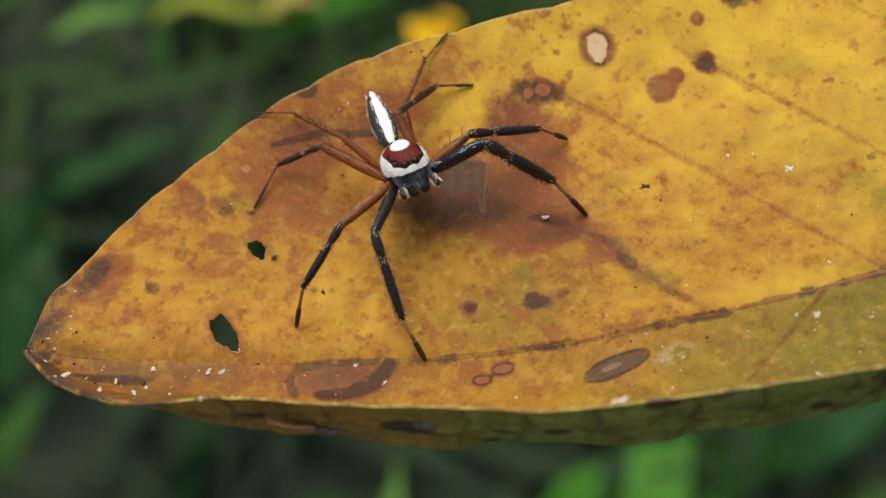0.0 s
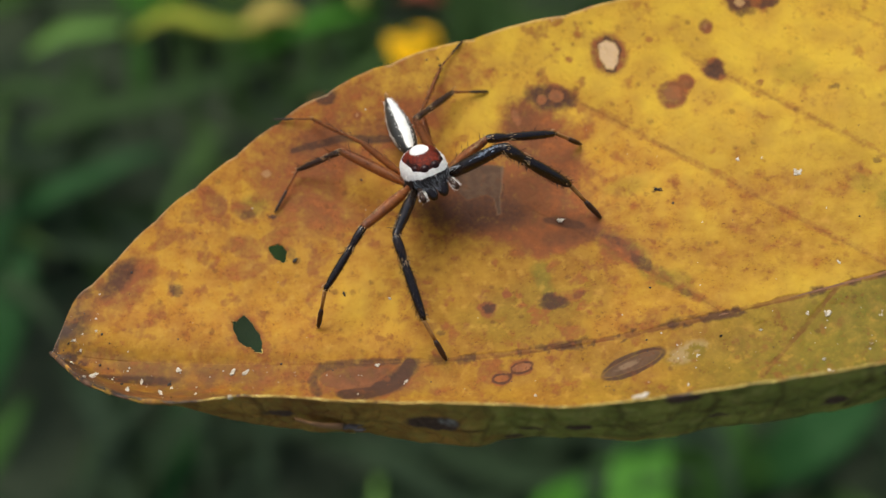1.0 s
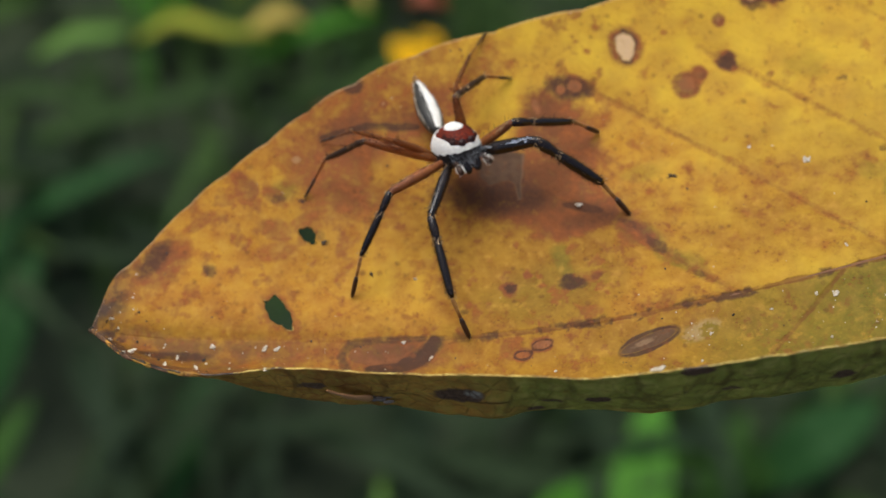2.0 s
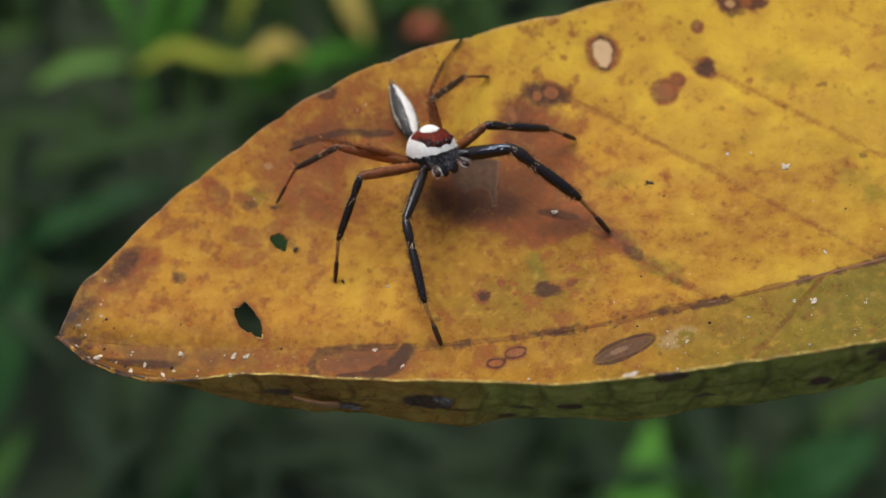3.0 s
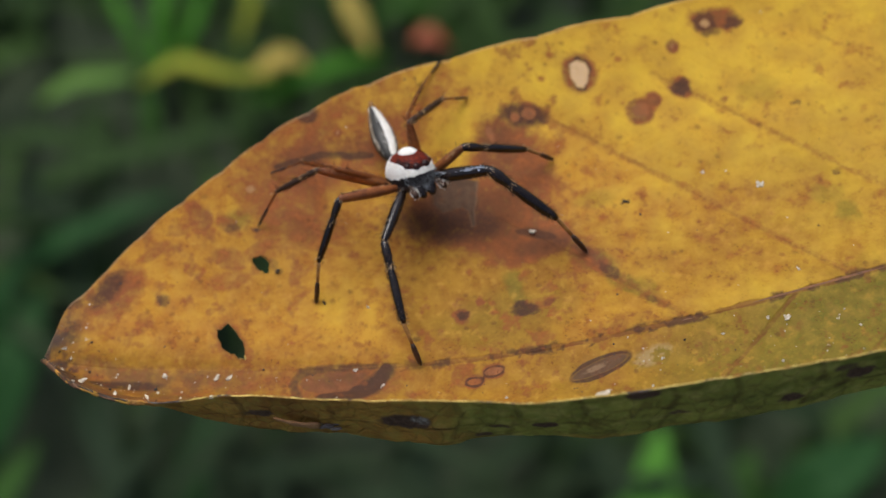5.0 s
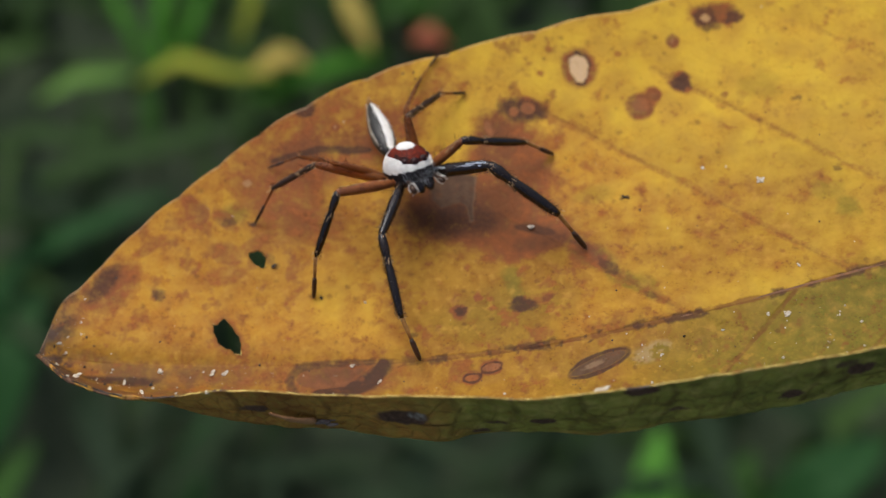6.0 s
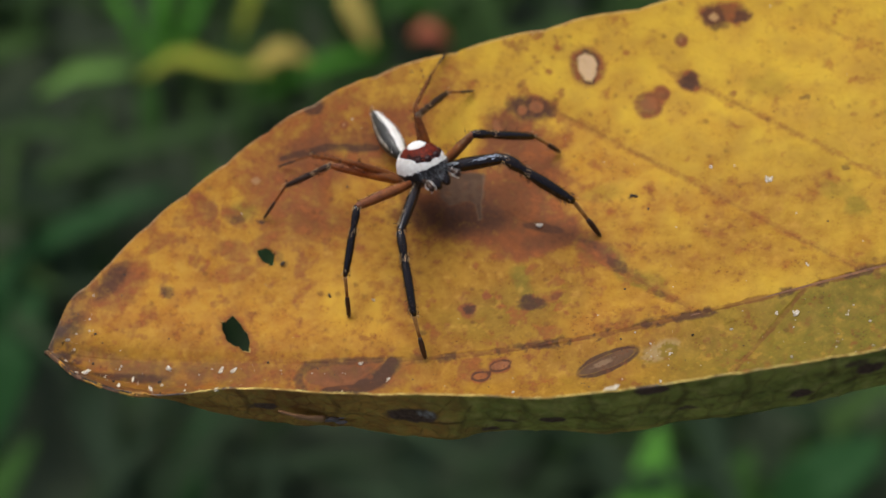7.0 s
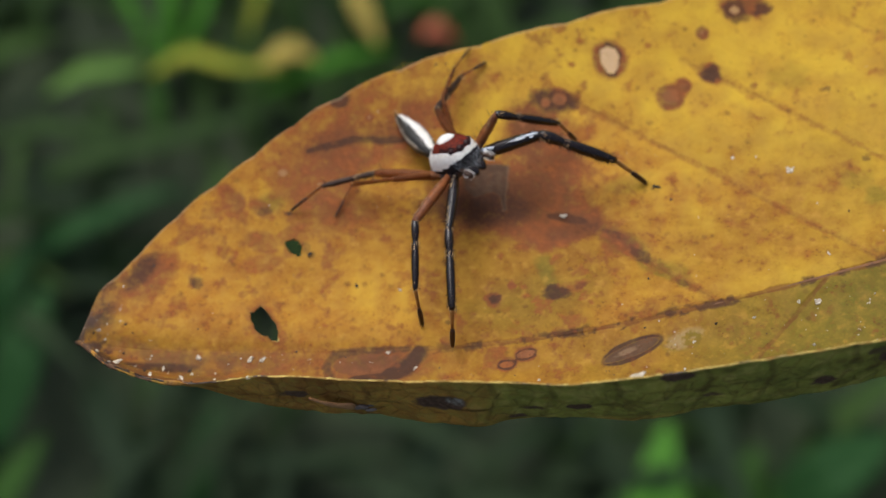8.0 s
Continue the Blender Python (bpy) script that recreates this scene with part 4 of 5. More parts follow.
WHITE_BITS = [
    (-19.45, -8.73, 1.64, 0.4, 0.22),
    (-17.34, -9.74, 1.85, 0.4, 0.14),
    (-15.77, -9.51, 0.68, 0.3, 0.14),
    (-15.3, -7.43, -0.74, 0.26, 0.14),
    (-12.23, -7.62, -0.84, 0.2, 0.18),
    (-11.5, -7.65, -0.84, 0.3, 0.13),
    (-17.28, -8.2, -0.55, 0.2, 0.13),
    (-20.93, -6.03, -0.47, 0.13, 0.1),
    (-21.26, -6.92, -0.14, 0.15, 0.1),
    (-4.19, -7.7, -0.74, 0.15, 0.12),
    (-2.6, -8.77, -0.74, 0.16, 0.12),
    (-5.18, -9.48, -0.67, 0.2, 0.1),
    (-14.0, -9.37, 0.18, 0.1, 0.08),
    (-10.6, -12.4, 6.15, 0.22, 0.12),
    (9.7, -13.6, 6.6, 0.42, 0.17),
    (6.25, 0.89, -0.75, 0.22, 0.2),
    (19.74, 2.99, -0.39, 0.3, 0.2),
    (16.47, 4.14, -0.49, 0.16, 0.1),
    (17.87, 4.12, -0.47, 0.1, 0.08),
    (20.26, -6.47, 0.5, 0.3, 0.18),
    (21.64, -7.67, 0.62, 0.14, 0.1),
    (23.0, -6.86, 0.67, 0.18, 0.12),
    (21.18, -3.44, 0.5, 0.13, 0.1),
    (19.19, -6.48, 0.45, 0.12, 0.1),
    (13.2, -8.4, 0.1, 0.13, 0.1),
]
for i, (x, y, z, a, b) in enumerate(WHITE_BITS):
    crumb("white_speck", "tiny white crumb stuck to the yellow leaf", "debris", x, y, z + 0.05, (a * 0.85, b * 0.85, min(a, b) * 0.4), speck_mat, i + 1, "white crumbs on the leaf")
DARK_BITS = [
    (-15.73, -8.29, -0.65, 0.16, 0.12),
    (-6.13, -3.1, -0.77, 0.12, 0.12),
    (20.9, -6.5, 0.5, 0.12, 0.1),
    (11.8, 2.5, -0.6, 0.24, 0.08),
    (-9.0, -0.9, -0.55, 0.15, 0.12),
]
for i, (x, y, z, a, b) in enumerate(DARK_BITS):
    crumb("dark_speck", "tiny dark grain lying on the yellow leaf", "debris", x, y, z + 0.05, (a, b, min(a, b) * 0.6), grain_mat, i + 31, "dark grains on the leaf")
crumb("fluff", "grey tuft of fluff stuck under the curled edge", "debris", -4.85, -13.25, 3.75, (0.60, 0.18, 0.24), fluff_mat, 34)


def flake():
    """A curled sliver of dry skin hanging under the curled edge."""
    bm = bmesh.new()
    rows, n = [], 14
    for i in range(n + 1):
        s = i / n
        c = Vector((-7.5 + 2.3 * s, -13.30 - 0.15 * math.sin(3.0 * s), 5.15 - 1.15 * s))
        w = (0.08 + 0.30 * s ** 0.9) * (1 if s < 0.93 else 0.7) + 0.03 * math.sin(17 * s) + 0.02 * math.sin(41 * s)
        rows.append([bm.verts.new((c + Vector((0.2 * k * w, -0.25 * (1 - k * k) * w, k * w))) * MM) for k in (-1, -0.5, 0, 0.5, 1)])
    for a, b in zip(rows, rows[1:]):
        for k in range(4):
            bm.faces.new((a[k], b[k], b[k + 1], a[k + 1]))
    ob = part("flake", smooth(bm), flake_mat, None)
    solid = ob.modifiers.new("thickness", "SOLIDIFY")
    solid.thickness = 0.06 * MM
    ob.matrix_world = LEAF_FRAME
    return tagged(ob, "dry tan sliver peeling under the curled leaf edge", "debris")


flake()



def dust(name, label, material, count, seed, wanted):
    """Loose grains too many to count, strewn over the blade; wanted(x, y, isnear, fromrim) weighs each spot."""
    rng = np.random.default_rng(seed)
    x, y, z, isnear, fromrim = LEAF_GRID
    weight = wanted(x, y, isnear, fromrim) * (hole_level(x, y) > 1.2)
    picks = rng.choice(x.size, count, p=(weight / weight.sum()).ravel())
    verts, faces = [], []
    for i in picks:
        r = 0.028 + 0.10 * rng.random() ** 4
        at = np.array([x.flat[i], y.flat[i], z.flat[i] + 0.25 * r])
        pts = [(1, 0, 0), (0, 1, 0.1), (-1, 0, 0), (0, -1, -0.1), (0.1, 0, 0.8), (0, 0.1, -0.6)]
        turn = rng.random() * 6.28
        c, s = math.cos(turn), math.sin(turn)
        k = len(verts)
        for p in pts:
            q = np.array(p) * r * rng.uniform(0.5, 1.3)
            verts.append(tuple((at + np.array([q[0] * c - q[1] * s, q[0] * s + q[1] * c, q[2]])) * MM))
        faces += [(k + a, k + b, k + 4) for a, b in ((0, 1), (1, 2), (2, 3), (3, 0))] + [(k + b, k + a, k + 5) for a, b in ((0, 1), (1, 2), (2, 3), (3, 0))]
    me = bpy.data.meshes.new(name)
    me.from_pydata(verts, [], faces)
    me.materials.append(material)
    ob = new(name, me)
    ob.matrix_world = LEAF_FRAME
    return tagged(ob, label, "dust", kind="stuff")


def gather(x, y, spots):
    total = np.zeros_like(x)
    for cx, cy, a, b, k in spots:
        total += k * np.exp(-((x - cx) / a) ** 2 - ((y - cy) / b) ** 2)
    return total


dust("pale_dust", "fine whitish dust grains scattered on the yellow leaf", speck_mat, 170, 7,
     lambda x, y, isnear, fromrim: (fromrim > 0.15) * (0.012 + isnear * ((fromrim > 4.6) | (x < -10)) * gather(x, y, [(12.6, -8.4, 0.9, 0.55, 1.2), (20, -9, 5, 2.5, 0.30), (-18.5, -8.6, 3.0, 1.2, 0.6), (-10, -8.2, 3, 0.7, 0.4)])
                                       + 0.25 * gather(x, y, [(-20.8, -5.0, 0.9, 1.4, 1.0)])))
dust("dark_dust", "fine dark grains scattered on the yellow leaf", grain_mat, 170, 8,
     lambda x, y, isnear, fromrim: (fromrim > 0.15) * (0.10 + isnear * 0.35 + gather(x, y, [(6.5, -1.5, 4, 3, 0.5), (-19, -6, 3, 3, 0.7)])))


# ---- the spider's stances, in mm of the leaf's frame ----
# body: x, y, height, heading, pitch, roll, then the abdomen's lift and swing in degrees
BODY_STANCES = [
    (-1.22, 2.65, 2.61, -60.5, 31.1, -5.7, 24.7, -8.6),
    (-1.08, 3.00, 2.68, -54.9, 26.3, -10.3, 16.0, -14.3),
    (-0.69, 3.31, 2.70, -44.1, 29.5, -22.3, 30.5, -20.1),
    (-0.68, 3.26, 2.71, -43.3, 28.1, -21.1, 25.3, -21.2),
    (-0.40, 3.19, 2.72, -38.3, 32.2, -19.1, 26.1, -20.3),
    (-0.12, 3.18, 2.73, -31.9, 37.3, -16.7, 27.1, -23.6),
    (0.05, 3.14, 2.73, -28.7, 37.5, -15.7, 26.5, -24.9),
]
# knee, ankle and foot at each stance
RIGHT_FIRST = [
    ((-2.64, -2.19, 3.88), (-1.32, -6.31, 1.63), (-0.30, -7.85, -0.24)),
    ((-2.41, -2.00, 3.40), (-1.18, -6.40, 1.75), (-0.33, -7.88, -0.23)),
    ((-2.04, -1.68, 3.35), (-1.11, -6.07, 1.52), (-0.33, -7.87, -0.23)),
    ((-1.96, -1.73, 3.59), (-1.11, -6.02, 1.45), (-0.31, -7.86, -0.23)),
    ((-1.44, -1.80, 3.79), (-0.85, -6.14, 1.70), (-0.42, -7.85, -0.24)),
    ((-0.84, -1.91, 3.54), (-0.53, -6.51, 1.95), (-0.30, -7.91, -0.24)),
    ((-0.25, -2.00, 3.21), (-0.17, -6.70, 2.15), (-0.38, -7.85, -0.21)),
]
# knee, ankle and foot at each stance
RIGHT_SECOND = [
    ((-4.50, -1.16, 3.22), (-6.78, -4.19, 1.75), (-7.52, -5.25, -0.65)),
    ((-4.53, -0.74, 2.96), (-6.59, -3.91, 1.48), (-7.51, -5.34, -0.64)),
    ((-4.48, 0.65, 4.45), (-6.10, -1.72, 1.58), (-6.57, -3.15, -0.68)),
    ((-4.32, 0.52, 4.53), (-5.95, -1.97, 1.71), (-6.41, -3.29, -0.65)),
    ((-3.88, -0.12, 3.99), (-4.82, -3.34, 1.70), (-4.91, -4.68, -0.66)),
    ((-2.60, -1.26, 3.17), (-2.43, -5.14, 1.94), (-2.29, -6.26, -0.53)),
    ((-2.17, -1.38, 3.28), (-2.27, -5.22, 2.04), (-2.15, -6.21, -0.50)),
]
# knee, ankle and foot at each stance
RIGHT_THIRD = [
    ((-5.99, 4.41, 2.41), (-8.81, 4.38, 0.73), (-10.19, 2.06, -0.04)),
    ((-6.17, 3.61, 3.47), (-8.69, 3.93, 1.37), (-10.13, 2.01, -0.05)),
    ((-5.92, 3.15, 3.87), (-8.71, 2.98, 2.13), (-10.18, 2.06, -0.05)),
    ((-5.88, 3.22, 3.72), (-8.75, 2.68, 2.20), (-10.19, 1.92, -0.06)),
    ((-5.56, 3.12, 3.53), (-8.50, 2.84, 2.05), (-10.17, 2.02, -0.04)),
    ((-5.06, 3.51, 2.00), (-8.24, 2.71, 1.82), (-10.21, 2.05, -0.04)),
    ((-4.81, 3.26, 1.54), (-8.02, 2.48, 1.65), (-10.17, 1.98, -0.05)),
]
# knee, ankle and foot at each stance
RIGHT_FOURTH = [
    ((-4.69, 4.44, 3.09), (-7.98, 7.49, 1.33), (-10.28, 7.65, 1.32)),
    ((-2.03, 3.67, 5.20), (-4.19, 6.54, 2.00), (-5.24, 7.95, 0.56)),
    ((-4.38, 2.77, 4.21), (-7.38, 5.44, 1.53), (-9.50, 5.35, 0.62)),
    ((-4.30, 2.70, 4.26), (-7.32, 5.36, 1.59), (-9.43, 5.32, 0.63)),
    ((-4.10, 2.81, 4.04), (-7.20, 5.39, 1.39), (-9.37, 5.26, 0.59)),
    ((-3.91, 1.91, 3.65), (-6.59, 3.85, 0.18), (-7.54, 1.85, -0.21)),
    ((-3.61, 1.45, 3.48), (-6.44, 3.47, 0.16), (-7.46, 1.52, -0.26)),
]
# knee, ankle and foot at each stance
LEFT_FIRST = [
    ((3.36, 2.48, 4.80), (6.89, 1.83, 1.50), (8.53, 0.83, -0.60)),
    ((3.73, 2.55, 4.39), (7.41, 1.76, 1.30), (9.06, 0.46, -0.60)),
    ((4.11, 2.24, 4.10), (7.81, 0.17, 1.62), (9.39, -0.88, -0.52)),
    ((4.32, 2.32, 3.74), (8.11, 0.05, 1.73), (9.44, -0.97, -0.54)),
    ((4.52, 2.50, 4.17), (8.35, 0.87, 1.65), (9.77, -0.16, -0.57)),
    ((4.92, 3.25, 4.15), (8.94, 2.09, 1.64), (10.57, 1.39, -0.57)),
    ((5.22, 3.78, 3.75), (9.52, 3.06, 1.60), (11.31, 2.76, -0.57)),
]
# knee, ankle and foot at each stance
LEFT_SECOND = [
    ((2.41, 3.82, 3.68), (6.23, 5.37, 1.46), (7.64, 5.72, -0.34)),
    ((2.56, 3.74, 3.84), (6.10, 5.53, 1.35), (7.64, 5.74, -0.35)),
    ((2.60, 3.95, 4.08), (6.22, 5.33, 1.42), (7.68, 5.69, -0.33)),
    ((2.69, 4.15, 3.98), (6.17, 5.72, 1.30), (7.74, 5.71, -0.38)),
    ((2.76, 4.22, 4.26), (6.26, 5.70, 1.52), (7.65, 5.74, -0.33)),
    ((2.83, 4.54, 4.46), (6.23, 5.90, 1.52), (7.62, 5.66, -0.33)),
    ((2.71, 4.82, 4.59), (6.30, 5.87, 1.78), (7.24, 5.98, -0.32)),
]
# knee, ankle and foot at each stance
LEFT_THIRD = [
    ((-1.67, 5.61, 3.40), (0.32, 8.88, 1.19), (2.35, 9.21, 0.56)),
    ((-0.95, 5.45, 4.37), (0.66, 8.60, 1.70), (2.43, 9.11, 0.56)),
    ((-0.51, 5.73, 4.35), (1.23, 9.05, 2.03), (2.60, 9.97, 0.69)),
    ((-0.52, 5.70, 4.36), (1.13, 9.03, 1.99), (2.57, 9.90, 0.68)),
    ((-0.48, 5.65, 4.36), (1.06, 9.02, 1.95), (2.55, 9.92, 0.71)),
    ((-0.70, 5.58, 4.28), (0.69, 9.21, 2.16), (2.10, 10.04, 0.79)),
    ((-0.90, 6.12, 3.64), (0.40, 9.90, 1.76), (1.90, 11.32, 1.17)),
]
# knee, ankle and foot at each stance
LEFT_FOURTH = [
    ((-1.44, 6.97, 2.07), (-0.35, 10.63, 1.40), (0.96, 12.29, 1.58)),
    ((-0.68, 7.02, 3.50), (0.02, 10.40, 1.71), (0.99, 12.26, 1.56)),
    ((-0.74, 7.26, 3.14), (-0.12, 10.65, 1.38), (1.07, 12.37, 1.57)),
    ((-0.79, 7.22, 3.23), (-0.12, 10.64, 1.54), (0.99, 12.42, 1.60)),
    ((-0.71, 7.07, 3.39), (0.00, 10.50, 1.73), (0.97, 12.37, 1.59)),
    ((-0.51, 6.87, 3.77), (-0.02, 10.30, 2.03), (0.78, 12.19, 1.55)),
    ((-0.55, 6.94, 3.62), (-0.03, 10.39, 1.91), (0.95, 12.23, 1.56)),
]


def add_step(table, shares):
    """A stance on the way from the second to the third, each joint (or value) by its own share."""
    def part_way(a, b, k):
        return tuple(p + (q - p) * k for p, q in zip(a, b)) if isinstance(a, tuple) else a + (b - a) * k
    table.insert(2, tuple(part_way(a, b, k) for a, b, k in zip(table[1], table[2], shares)))


# the first step of the turn: the raised hind leg comes down before the others move
add_step(BODY_STANCES, [0.5] * 8)
add_step(RIGHT_SECOND, [0.12, 0.04, 0.0])
for _stances in (RIGHT_FIRST, RIGHT_THIRD, LEFT_FIRST, LEFT_SECOND, LEFT_THIRD, LEFT_FOURTH):
    add_step(_stances, [0.4, 0.2, 0.05])
add_step(RIGHT_FOURTH, [0.9, 0.9, 0.9])


# ---- the spider ----
def masked(name, base, masks, rough=0.35, bump=0.4, coat=0.0, scale=5000.0):
    """A surface whose colour fields follow named masks on the mesh."""
    n = Nodes(name)
    grain, cloud = n.noise(scale, 3), n.noise(scale * 0.2, 4)
    col = n.mix(n.range(cloud, 0.35, 0.65), base, tuple(c * 1.8 for c in base))
    for mask, low, high in masks:
        col = n.mix(n.range(n.math("ADD", n.attr(mask), n.math("MULTIPLY", n.math("SUBTRACT", grain, 0.5), 0.7)), 0.42, 0.58), col, n.mix(n.range(grain, 0.3, 0.7), low, high))
    n.put(n.bsdf.inputs["Base Color"], col)
    n.put(n.bsdf.inputs["Roughness"], n.range(grain, 0.3, 0.7, max(rough - 0.12, 0.05), rough + 0.15))
    n.bsdf.inputs["Coat Weight"].default_value = coat
    n.bump(grain, bump, 0.00004)
    return n.mat


WHITE = ((0.72, 0.68, 0.58), (0.92, 0.90, 0.82))
carapace_mat = masked("carapace", (0.010, 0.009, 0.009), [("white", *WHITE), ("red", (0.060, 0.007, 0.003), (0.200, 0.027, 0.009)), ("rim", (0.012, 0.005, 0.004), (0.045, 0.010, 0.006))], 0.6, 0.6)
carapace_mat.node_tree.nodes["Principled BSDF"].inputs["Specular IOR Level"].default_value = 0.15
abdomen_mat = masked("abdomen", (0.016, 0.014, 0.009), [("pale", (0.20, 0.165, 0.11), (0.44, 0.38, 0.28)), ("white", *WHITE)], 0.42, 0.5)
white_hair_mat = surface("white_hair", *WHITE, 0.3, 0.75, 0.6)
black_mat = surface("black_chitin", (0.005, 0.004, 0.003), (0.022, 0.013, 0.008), 0.5, 0.19, 0.20, specular=0.42)
brown_mat = surface("dark_brown_chitin", (0.016, 0.008, 0.005), (0.060, 0.028, 0.013), 0.6, 0.38, 0.35, specular=0.3)
orange_mat = surface("amber_chitin", (0.120, 0.036, 0.013), (0.300, 0.098, 0.022), 0.6, 0.42, 0.4, specular=0.3)
amber_mat = surface("clear_amber_chitin", (0.140, 0.044, 0.013), (0.285, 0.104, 0.022), 0.6, 0.45, 0.4, specular=0.3)
_tree = amber_mat.node_tree      # thin hind legs let some light through
_clear, _both = _tree.nodes.new("ShaderNodeBsdfTransparent"), _tree.nodes.new("ShaderNodeMixShader")
_clear.inputs[0].default_value, _both.inputs[0].default_value = (0.80, 0.50, 0.24, 1), 0.38
_tree.links.new(_tree.nodes["Principled BSDF"].outputs[0], _both.inputs[1])
_tree.links.new(_clear.outputs[0], _both.inputs[2])
_tree.links.new(_both.outputs[0], _tree.nodes["Material Output"].inputs["Surface"])
tan_mat = surface("tan_chitin", (0.19, 0.085, 0.022), (0.40, 0.21, 0.06), 0.5, 0.5, 0.3, specular=0.25)
gold_hair_mat = surface("golden_hair", (0.22, 0.125, 0.05), (0.58, 0.40, 0.20), 0.2, 0.6, 0.0, specular=0.2)
sheen_hair_mat = surface("silvery_sheen_hair", (0.42, 0.48, 0.54), (0.78, 0.82, 0.86), 0.2, 0.3, 0.0, metal=0.8)
red_hair_mat = surface("red_velvet_hair", (0.075, 0.010, 0.004), (0.26, 0.045, 0.012), 0.2, 0.7, 0.0, specular=0.1)
eye_mat = surface("eye_lens", (0.010, 0.003, 0.003), (0.034, 0.008, 0.005), 0.3, 0.34, 0.0, specular=0.25)
bristle_mat = surface("dark_bristle", (0.006, 0.005, 0.004), (0.028, 0.018, 0.011), 0.2, 0.5, 0.0, specular=0.12)
pale_hair_mat = surface("grey_hair", (0.05, 0.053, 0.055), (0.34, 0.35, 0.36), 0.2, 0.6, 0.0, specular=0.2)


def shaped_ball(fn, nu=72, nv=48):
    """A closed surface from fn(unit vector) -> point in mm. Returns bmesh and the unit vectors."""
    bm = bmesh.new()
    bmesh.ops.create_uvsphere(bm, u_segments=nu, v_segments=nv, radius=1.0)
    units = []
    for v in bm.verts:
        u = v.co.copy()
        units.append(u)
        v.co = Vector(fn(u)) * MM
    return smooth(bm), units


def with_masks(ob, units, fns):
    for name, fn in fns.items():
        at = ob.data.attributes.new(name, "FLOAT", "POINT")
        at.data.foreach_set("value", np.array([fn(u) for u in units], dtype=np.float32))
    return ob


def power(v, p):
    return math.copysign(abs(v) ** p, v)


def hair_into(bm, root, way, length, thick, bend=None, mat=0):
    """One three-sided tapered hair, in mm."""
    way = Vector(way).normalized()
    a = way.orthogonal().normalized()
    b = way.cross(a)
    bend = Vector(bend) if bend is not None else Vector((0, 0, 0))
    rings = []
    for s, w in ((0.0, 1.0), (0.55, 0.7)):
        c = Vector(root) + way * (length * s) + bend * (s * s)
        rings.append([bm.verts.new((c + (a * math.cos(t) + b * math.sin(t)) * thick * w) * MM) for t in (0, 2.094, 4.189)])
    tip = bm.verts.new((Vector(root) + way * length + bend) * MM)
    for k in range(3):
        f = bm.faces.new((rings[0][k], rings[0][(k + 1) % 3], rings[1][(k + 1) % 3], rings[1][k]))
        g = bm.faces.new((rings[1][k], rings[1][(k + 1) % 3], tip))
        f.material_index = g.material_index = mat


def tube_into(bm, stations, sides=14, mat=0, squash=1.0):
    """A tube along +x: stations of (x, radius, z offset), in mm; closed ends."""
    rings = []
    for x, r, z in stations:
        rings.append([bm.verts.new(Vector((x, r * math.cos(t), z + r * squash * math.sin(t))) * MM) for t in [2 * math.pi * k / sides for k in range(sides)]])
    for a, b in zip(rings, rings[1:]):
        for k in range(sides):
            f = bm.faces.new((a[k], a[(k + 1) % sides], b[(k + 1) % sides], b[k]))
            f.smooth, f.material_index = True, mat
    for ring, flip in ((rings[0], True), (rings[-1], False)):
        f = bm.faces.new(list(reversed(ring)) if flip else ring)
        f.smooth, f.material_index = True, mat


def carapace_point(u):
    x = 1.72 * power(u.x, 0.80) * (1 + 0.04 * u.z)
    wide = 1.25 - 0.20 * max(-u.x, 0) ** 2
    y = wide * power(u.y, 0.82)
    z = (1.42 if u.z > 0 else 0.95) * power(u.z, 0.80)
    if u.z > 0:
        z -= 0.75 * max(-u.x - 0.05, 0) ** 1.3 + 0.10 * max(u.x - 0.5, 0)
    return (x, y, z)


def ball(name, parent, material, centre, radii, label="", nu=16, nv=10):
    bm = bmesh.new()
    bmesh.ops.create_uvsphere(bm, u_segments=nu, v_segments=nv, radius=1.0)
    for v in bm.verts:
        v.co = (Vector(centre) + Vector((v.co.x * radii[0], v.co.y * radii[1], v.co.z * radii[2]))) * MM
    return part(name, smooth(bm), material, parent, label)


LEGS = {  # hip in the body's frame, femur radius, tibia radius, foot radius, femur / tibia materials
    "right_first": ((0.75, -0.95, -0.45), 0.30, 0.26, 0.13, black_mat, black_mat, RIGHT_FIRST),
    "right_second": ((0.25, -1.10, -0.50), 0.30, 0.23, 0.12, orange_mat, black_mat, RIGHT_SECOND),
    "right_third": ((-0.30, -1.10, -0.50), 0.29, 0.18, 0.085, amber_mat, brown_mat, RIGHT_THIRD),
    "right_fourth": ((-0.85, -0.90, -0.45), 0.20, 0.12, 0.06, amber_mat, amber_mat, RIGHT_FOURTH),
    "left_first": ((0.75, 0.95, -0.45), 0.38, 0.34, 0.14, black_mat, black_mat, LEFT_FIRST),
    "left_second": ((0.25, 1.10, -0.50), 0.28, 0.26, 0.12, orange_mat, black_mat, LEFT_SECOND),
    "left_third": ((-0.30, 1.10, -0.50), 0.25, 0.19, 0.085, amber_mat, brown_mat, LEFT_THIRD),
    "left_fourth": ((-0.85, 0.90, -0.45), 0.20, 0.11, 0.06, amber_mat, amber_mat, LEFT_FOURTH),
}


def body_frame(b):
    x, y, z, yaw, pitch, roll = b[:6]
    m = Matrix.Rotation(radians(yaw), 4, "Z") @ Matrix.Rotation(radians(-pitch), 4, "Y") @ Matrix.Rotation(radians(roll), 4, "X")
    return Matrix.Translation(Vector((x, y, z)) * MM) @ m


def mean_length(a, b):
    return sum((Vector(p) - Vector(q)).length for p, q in zip(a, b)) / len(a)


